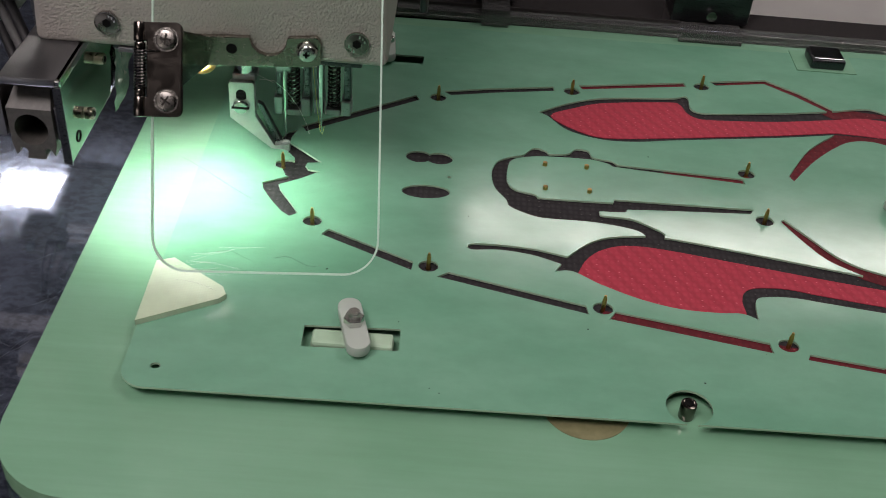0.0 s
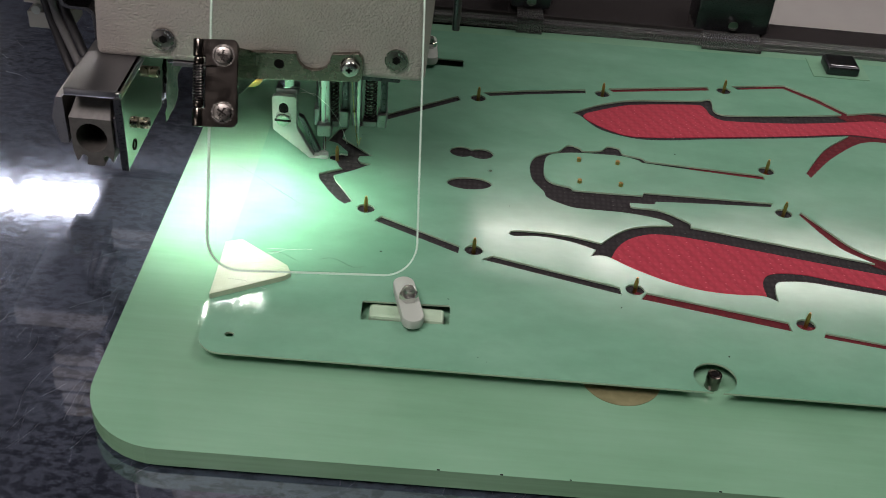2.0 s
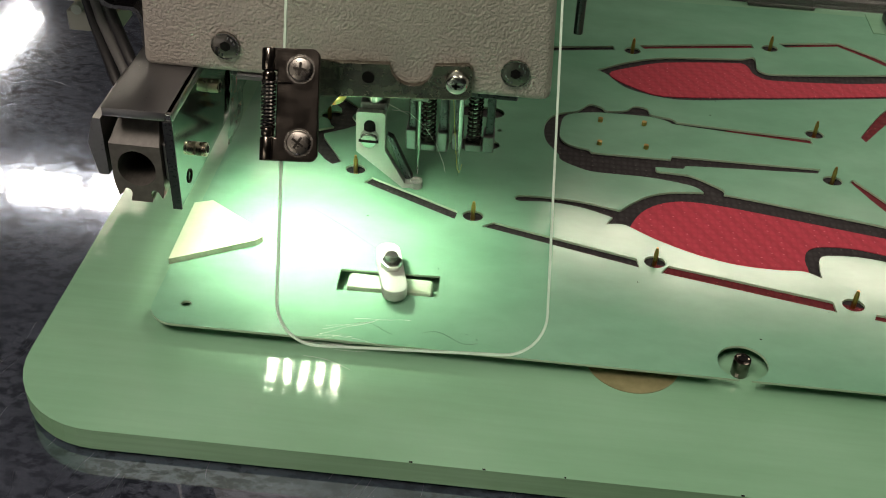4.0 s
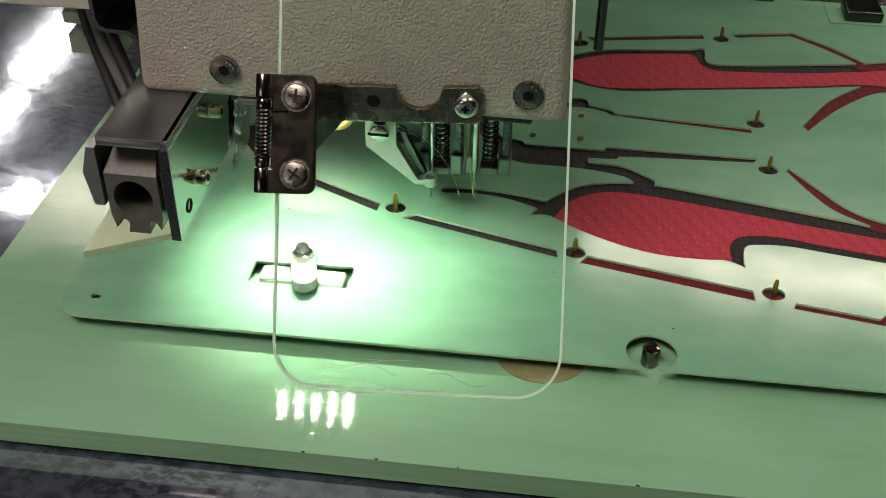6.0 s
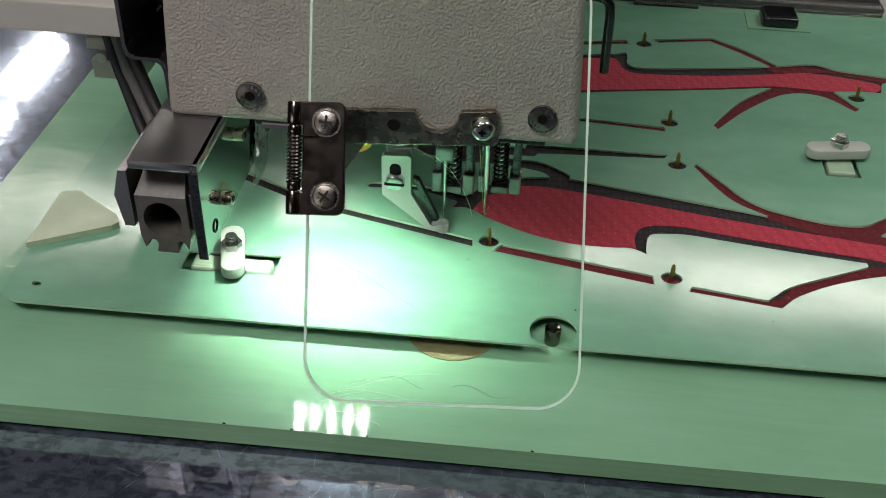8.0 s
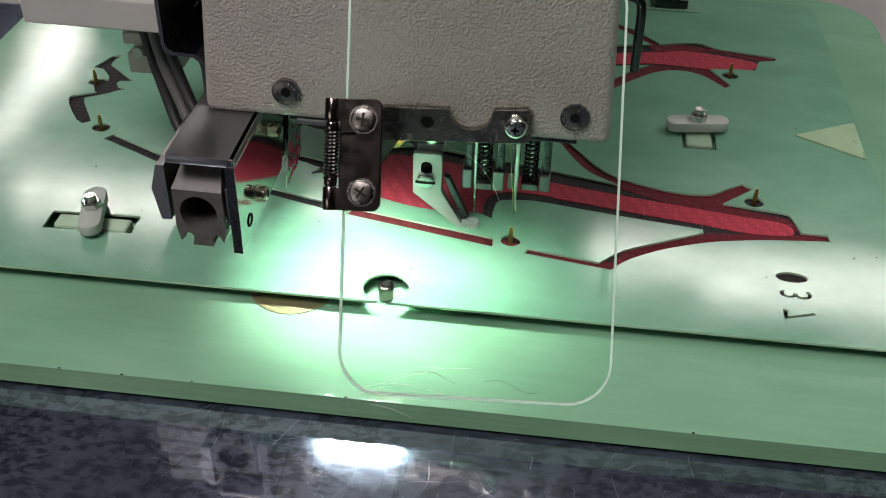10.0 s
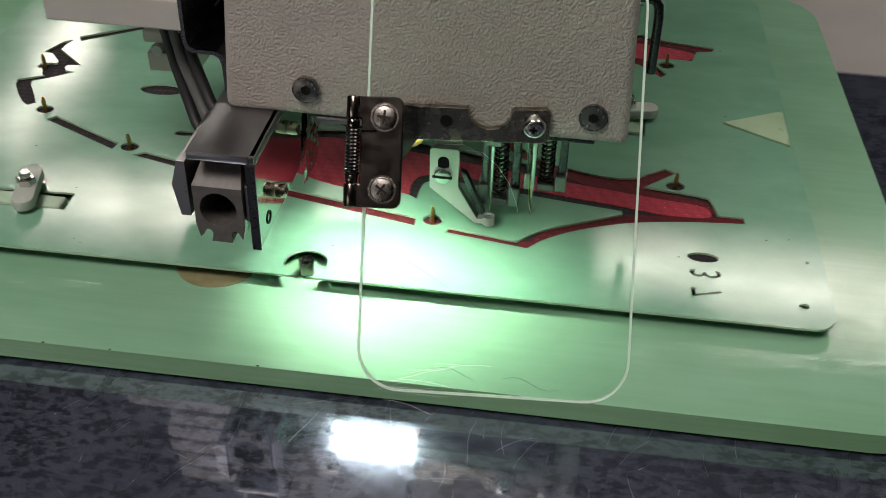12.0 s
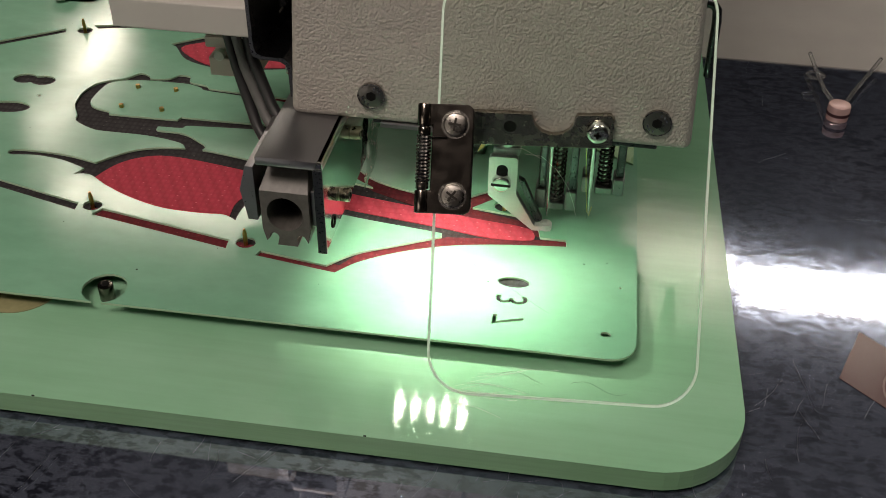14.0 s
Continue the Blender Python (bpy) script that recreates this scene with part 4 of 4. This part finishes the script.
    part("loose_thread", tube([(-0.0340, -0.006, 0.0345), (-0.0270, -0.008, 0.0365), (-0.0200, -0.009, 0.0335)], 0.00008, 5), WHITE_THREAD, head, "loose pale thread")


def build_sensor(head):
    """Steel holder with a bored block, hung beside the head."""
    y = -0.0670
    holder = new("sensor_holder")
    holder.parent, holder.matrix_basis = head, pose(0.0018, -0.0020, 0.0015)
    tagged(holder, "grey steel holder with a bored square block")
    part("roof", box(-0.1068, -0.0850, y, 0.010, 0.0580, 0.0612, 0.0006), GUNMETAL, holder, "", True)
    part("side_plate", box(-0.0872, -0.0852, y - 0.0006, 0.020, 0.0272, 0.0612, 0.0004), MIRROR, holder, "mirror-bright side plate")
    part("left_cheek", prism([(-0.1130, 0, 0.0475), (-0.1105, 0, 0.0565), (-0.1080, 0, 0.0565), (-0.1080, 0, 0.0362), (-0.1112, 0, 0.0362)], ((0, y + 0.001, 0), (0, -0.035, 0))), GUNMETAL, holder)
    part("plate_edge", box(-0.0880, -0.0850, y - 0.0014, y - 0.0007, 0.0270, 0.0590, 0.0002), BLACKENED, holder, "dark cut edge of the side plate")
    part("inner_cheek", box(-0.0906, -0.0884, y + 0.003, -0.035, 0.0345, 0.0480, 0.0004), GUNMETAL, holder)
    face = [(-0.1068, 0.0478), (-0.1068, 0.0330), (-0.1058, 0.0282), (-0.1045, 0.0296)]
    face += [(-0.1031 + 0.0016 * math.cos(radians(a)), 0.0298 + 0.0018 * math.sin(radians(a))) for a in range(170, -61, -40)]
    face += [(-0.1022, 0.0268), (-0.0955, 0.0268), (-0.0950, 0.0284)]
    face += [(-0.0941 + 0.0014 * math.cos(radians(a)), 0.0299 + 0.0016 * math.sin(radians(a))) for a in range(200, 19, -40)]
    face += [(-0.0918, 0.0284), (-0.0908, 0.0330), (-0.0908, 0.0478)]
    bm = sheet(face[::-1], [oval(-0.0990, 0.0392, 0.0060, 0.0064, 36)], 0.0, 0.022)
    bm.transform(Matrix(((1, 0, 0, 0), (0, 0, 1, y + 0.0012), (0, 1, 0, 0), (0, 0, 0, 1))))
    part("bored_block", bm, OILY, holder, "square steel block with a round bore")
    cap = [(-0.1068, y + 0.0012, 0.0478), (-0.0908, y + 0.0012, 0.0478), (-0.0928, y + 0.010, 0.0545), (-0.1048, y + 0.010, 0.0545)]
    bm = bmesh.new()
    a = [bm.verts.new(p) for p in cap] + [bm.verts.new((-0.0928, y + 0.022, 0.0545)), bm.verts.new((-0.1048, y + 0.022, 0.0545)), bm.verts.new((-0.0908, y + 0.022, 0.0478)), bm.verts.new((-0.1068, y + 0.022, 0.0478))]
    for f in ((0, 1, 2, 3), (3, 2, 4, 5), (1, 6, 4, 2), (0, 3, 5, 7), (5, 4, 6, 7)):
        bm.faces.new([a[k] for k in f])
    part("block_top", bm, OILY, holder)
    part("bore", cyl((-0.0990, y + 0.014, 0.0392), (-0.0990, y + 0.024, 0.0392), 0.0066, n=28), HOLE_BLACK, holder)
    for yy, z in ((-0.049, 0.0375), (-0.030, 0.0500)):
        s = part("cap_screw", cyl((-0.0852, yy, z), (-0.0815, yy, z), 0.0023, n=22, r=0.0003), BRONZE, holder, "yellowish cap screw", True)
        part("socket", cyl((-0.0818, yy, z), (-0.0813, yy, z), 0.0013, n=6), HOLE_BLACK, s)
    part("side_hole", ring((-0.0853, -0.058, 0.0330), (-0.0849, -0.058, 0.0330), 0.0017, 0.0023, 20), HOLE_BLACK, holder)
    part("cone_tip", cyl((-0.0760, -0.030, 0.0555), (-0.0760, -0.030, 0.0610), 0.0004, 0.0028, 18), STEEL, holder, "", True)


def build_side_parts(head):
    # folded black bracket on the head's left flank
    line = [(-0.1137, 0.200), (-0.1137, 0.0830), (-0.1130, 0.0806), (-0.1108, 0.0796), (-0.1040, 0.0794), (-0.1022, 0.0782), (-0.1016, 0.0762), (-0.1014, 0.0670)]
    inner = [(x + 0.0012, z + (0.0012 if z > 0.068 else 0)) for x, z in line]
    bm = bmesh.new()
    rows = [[bm.verts.new((x, yy, z)) for x, z in pts] for yy in (-0.0385, 0.030) for pts in (line, inner)]
    n = len(line)
    for k in range(n - 1):
        for u, w in ((0, 1), (2, 3), (0, 2), (1, 3)):
            bm.faces.new((rows[u][k], rows[u][k + 1], rows[w][k + 1], rows[w][k]))
    part("folded_bracket", bm, BLACKENED, head, "folded black steel bracket")
    part("bracket_back", box(-0.1136, -0.1005, -0.006, -0.004, 0.0800, 0.200), HOLE_BLACK, head)
    for x, z in ((-0.1095, 0.0890), (-0.1060, 0.1010)):
        part("bracket_stud", cyl((x, -0.006, z), (x, -0.014, z - 0.001), 0.0013, n=14), STEEL, head, "", True)
    part("button_screw", cyl((-0.1016, -0.026, 0.0715), (-0.1058, -0.026, 0.0715), 0.0030, n=24, r=0.0007), STEEL, head, "button-head screw", True)
    # bent rod on the right flank
    pts = [(0.0270, 0.0195, 0.0850), (0.0330, 0.0195, 0.0855), (0.0368, 0.0195, 0.0846), (0.0385, 0.0195, 0.0825), (0.0390, 0.0195, 0.0780), (0.0392, 0.0195, 0.0556)]
    part("bent_rod", tube([(x - 0.0013, y + 0.0213, z - 0.0096) for x, y, z in pts], 0.0018, 12), BLACKENED, head, "bent chrome rod", True)
    # grey slide with cables, left of the head
    part("slide_bar", box(-0.1735, -0.1120, -0.011, 0.045, 0.0724, 0.0835, 0.0006), GREY_PAINT, head, "grey painted slide bar")
    part("slide_rail", box(-0.1690, -0.1120, 0.000, 0.045, 0.0835, 0.0900, 0.0006), GREY_PAINT, head)
    block = part("terminal_block", box(-0.1508, -0.1320, 0.0158, 0.032, 0.0412, 0.0490, 0.0005), BEIGE, head, "beige plastic terminal block")
    part("block_step", box(-0.1515, -0.1320, 0.0158, 0.030, 0.0530, 0.0575, 0.0005), BEIGE, block)
    part("block_core", box(-0.1480, -0.1330, 0.018, 0.030, 0.0480, 0.0540), BEIGE, block)
    part("block_post", box(-0.1460, -0.1340, 0.020, 0.030, 0.0560, 0.0730), BEIGE, block)
    part("block_screw", cyl((-0.1455, 0.0158, 0.0512), (-0.1455, 0.0130, 0.0512), 0.0020, n=16), NYLON, block, "", True)
    for pts, r, m in (([(-0.1330, 0.004, 0.0740), (-0.1290, 0.002, 0.0560), (-0.1215, -0.004, 0.0380), (-0.1120, -0.014, 0.0330)], 0.0014, BLACK_RUBBER),
                      ([(-0.1295, 0.003, 0.0740), (-0.1255, 0.001, 0.0570), (-0.1175, -0.004, 0.0420), (-0.1090, -0.012, 0.0380)], 0.0014, GREY_CABLE),
                      ([(-0.1250, 0.004, 0.0740), (-0.1225, 0.002, 0.0600), (-0.1150, -0.004, 0.0470), (-0.1080, -0.010, 0.0430)], 0.0015, BLACK_RUBBER)):
        part("cable", tube([(x - 0.0055, y, z - 0.0025 * k) for k, (x, y, z) in enumerate(pts)], r * 1.5, 10), m, head, "", True)
    part("cable_tie", tube([(-0.1325, 0.0020, 0.0655), (-0.1210, 0.0005, 0.0660), (-0.1210, 0.0040, 0.0660), (-0.1325, 0.0055, 0.0655)], 0.0004, 6, None, True), NYLON, head)


def build_motors(head):
    """Two ribbed grey motor housings high behind the head, known by their mirror images in the table."""
    for x0, x1, z0, z1 in ((-0.203, -0.141, 0.141, 0.199), (-0.240, -0.172, 0.262, 0.330)):
        motor = new("ribbed_motor")
        motor.parent = head
        tagged(motor, "grey ribbed motor housing")
        h = (z1 - z0) / 5
        for k in range(5):
            w = 0.0 if k in (1, 2) else 0.004
            part("housing_ring", box(x0 + w, x1, 0.15, 0.21, z0 + k * h + 0.0012, z0 + (k + 1) * h - 0.0012, 0.0012), GREY_PAINT, motor)
        part("housing_core", box(x0 + 0.008, x1 - 0.002, 0.154, 0.206, z0 + 0.002, z1 - 0.002), BLACKENED, motor)
        part("motor_mount", box(x1 - 0.004, -0.072, 0.165, 0.195, z0 + 0.015, z1 - 0.015, 0.002), GREY_PAINT, motor)


def build_surroundings():
    deck = part("rear_deck", box(-0.75, 0.85, 0.1735, 0.95, TABLE_Z - 0.010, TABLE_Z + 0.0007, 0.0004), DECK)
    tagged(deck, "plain grey painted deck behind the steel table", "deck", kind="structure")
    # pull tag on loops of clear cord, lying against the cabinet
    tag = thing("pull_tag", "clear pinkish plastic cap on loops of clear cord", "plastic cap")
    part("cap", cyl((0.1065, 0.1225, TABLE_Z), (0.1065, 0.1225, TABLE_Z + 0.008), 0.0052, n=28, r=0.001), CLEAR_CAP, tag, "", True)
    part("cap_band", ring((0.1065, 0.1225, TABLE_Z + 0.003), (0.1065, 0.1225, TABLE_Z + 0.0045), 0.0052, 0.0054, 28), MIRRORED_PINK_AND_BAND, tag)
    part("cord", tube([(0.1040, 0.1250, TABLE_Z + 0.007), (0.1020, 0.1400, TABLE_Z + 0.005), (0.1005, 0.1560, TABLE_Z + 0.005), (0.0985, 0.1760, TABLE_Z + 0.006)], 0.0010, 8), FROST, tag, "", True)
    part("cord", tube([(0.1095, 0.1250, TABLE_Z + 0.007), (0.1150, 0.1400, TABLE_Z + 0.005), (0.1240, 0.1580, TABLE_Z + 0.005), (0.1330, 0.1760, TABLE_Z + 0.006)], 0.0010, 8), FROST, tag, "", True)
    part("cord_ring", tube([(0.0990 + 0.0040 * math.cos(a), 0.1530 + 0.0034 * math.sin(a), TABLE_Z + 0.006) for a in (2 * math.pi * k / 20 for k in range(20))], 0.0007, 6, None, True), FROST, tag)
    # pink sticker's mirror image, laid as a flat card: stamp ring, print bars
    label = thing("label_reflection", "pink reflection of a label with an unreadable ring stamp, laid on the table", "label", pose(0.0868, -0.0563, TABLE_Z + 0.0002))
    part("reflected_card", prism([(0, 0, 0), (0.0546, -0.0483, 0), (0.0646, -0.0225, 0), (0.0100, 0.0258, 0)], ((0, 0, 0), (0, 0, 0.0001))), MIRRORED_PINK_AND_BAND, label)
    part("stamp", ring((0.0290, -0.0040, 0.00012), (0.0290, -0.0040, 0.00016), 0.0145, 0.0152, 40), REFLECTED_INK, label)
    for u, w, l in ((0.0190, 0.0060, 0.006), (0.0180, 0.0010, 0.004), (0.0200, -0.0050, 0.007), (0.0290, 0.0010, 0.006)):
        part("print_bar", box(u, u + l, w, w + 0.0012, 0.00012, 0.00016), REFLECTED_INK, label)


def build_carriage(top):
    """Clamps and a clear cover at the pallet's back edge."""
    for x0, x1, z0 in ((0.060, 0.083, 0.004), (0.166, 0.208, 0.000)):
        jaw = part("carriage_clamp", box(x0, x1, 0.142, 0.166, z0, 0.030, 0.002), BLACKENED, top, "dark steel carriage clamp", True)
        part("clamp_screw", cyl(((x0 + x1) / 2, 0.1425, z0 + 0.006), ((x0 + x1) / 2, 0.1390, z0 + 0.006), 0.0028, n=20), STEEL, jaw, "", True)
        part("clamp_foot", box(x0 + 0.004, x1 - 0.004, 0.130, 0.162, BOARD_TOP, z0 + 0.0005, 0.0005), FROST, jaw, "clear plastic clamp pad")
    part("carriage_plate", box(-0.06, 0.172, 0.1415, 0.3000, BOARD_TOP, 0.0010, 0.0006), SMOKED, top, "dark glossy carriage plate")
    part("carriage_lip", box(0.1725, 0.300, 0.1415, 0.1620, BOARD_TOP, -0.0010, 0.0006), SMOKED, top, "dark glossy strip")
    part("cover_foot", box(-0.03, 0.300, 0.1340, 0.1413, BOARD_TOP, -0.0005, 0.0006), FROST, top, "clear plastic strip")


# ---- motion ----
PALLET_ROWS = [(0, 0.0000, -0.0000), (0.5, -0.0045, 0.0054), (1, -0.0042, 0.0051), (1.5, -0.0046, 0.0135), (2, 0.0049, 0.0134), (2.5, -0.0024, 0.0416),
               (2.7, -0.0060, 0.0421), (4.8, -0.0548, 0.0650), (5, -0.0495, 0.0628), (5.5, -0.0466, 0.0621), (5.8, -0.0465, 0.0615), (6, -0.0778, 0.0732),
               (6.2, -0.0777, 0.0727), (6.5, -0.0730, 0.0713), (6.6, -0.0753, 0.0722), (7, -0.0945, 0.0807), (7.5, -0.1125, 0.0843), (7.7, -0.1091, 0.0837),
               (10, -0.1808, 0.0945), (10.5, -0.1752, 0.0935), (10.85, -0.1746, 0.0933), (11, -0.1905, 0.1003), (11.15, -0.2120, 0.1005), (11.4, -0.2142, 0.1016),
               (11.5, -0.2143, 0.1005), (11.9, -0.2137, 0.1010), (12, -0.2169, 0.1014), (12.5, -0.2580, 0.0857), (13, -0.3017, 0.0733), (13.2, -0.3087, 0.0725),
               (13.5, -0.3047, 0.0730), (14, -0.3046, 0.0730)]


FOOT_ROWS = [(0.0, 0.0), (0.5, -0.0005), (0.8, 0.0), (1.0, 0.0112), (1.25, 0.0), (1.5, -0.001), (2.5, 0.0), (5.5, 0.0005), (5.8, 0.0), (6.0, 0.0129), (6.25, 0.0), (7.5, 0.001), (9.0, 0.0), (10.5, 0.0), (10.8, 0.0), (11.0, 0.013),
             (11.25, 0.0), (11.5, -0.001), (12.0, 0.002), (12.5, 0.002), (14.0, 0.0)]
BAR_ROWS = [(0.0, 0.0), (0.3, -0.020), (0.5, 0.0), (1.0, 0.0), (1.3, 0.0), (1.5, -0.030), (1.75, -0.006), (2.0, -0.026), (2.25, 0.0), (2.5, -0.004), (2.75, -0.028), (3.0, 0.0), (3.25, -0.028), (3.5, 0.0), (3.75, -0.028), (4.0, 0.0), (4.25, -0.028),
            (4.5, 0.0), (4.75, 0.0), (5.0, -0.022), (5.25, 0.0), (7.0, 0.0), (7.5, 0.0), (7.8, -0.028), (8.1, 0.0), (8.4, -0.028), (8.7, 0.0), (9.0, -0.028), (9.3, 0.0), (10.0, 0.0), (11.2, 0.0), (11.5, -0.030), (11.75, -0.002), (12.0, -0.002),
            (12.25, -0.004), (12.5, -0.026), (12.75, 0.0), (13.0, -0.022), (13.25, 0.0), (13.5, -0.022), (13.75, 0.0), (14.0, 0.0)]
PRESS_ROWS = [(0.0, 0.0), (5.0, 0.0), (5.3, 0.0), (5.5, -0.007), (5.8, 0.0), (10.2, 0.0), (10.5, -0.0075), (10.8, 0.0), (11.7, 0.0), (12.0, -0.007), (12.3, 0.0), (13.7, 0.0), (14.0, -0.0075)]


def motions():
    walk(pallet, [(t, pose(x, y, 0)) for t, x, y in PALLET_ROWS])
    walk(bpy.data.objects["presser_foot"], [(t, FOOT_AT @ pose(0, 0, z)) for t, z in FOOT_ROWS])
    walk(bpy.data.objects["needle_bar"], [(t, FOOT_AT @ pose(0, 0, z)) for t, z in BAR_ROWS])
    walk(bpy.data.objects["spring_presser"], [(t, FOOT_AT @ pose(0, 0, z)) for t, z in PRESS_ROWS])


build_hall()
build_table()
pallet = build_pallet()
build_pallet_details(pallet)
build_red(pallet)
add_specks(pallet)
head = build_head()
build_guard(head)
build_work_light(head)
build_feet(head)
build_sensor(head)
build_side_parts(head)
build_motors(head)
build_surroundings()
build_carriage(pallet)
motions()
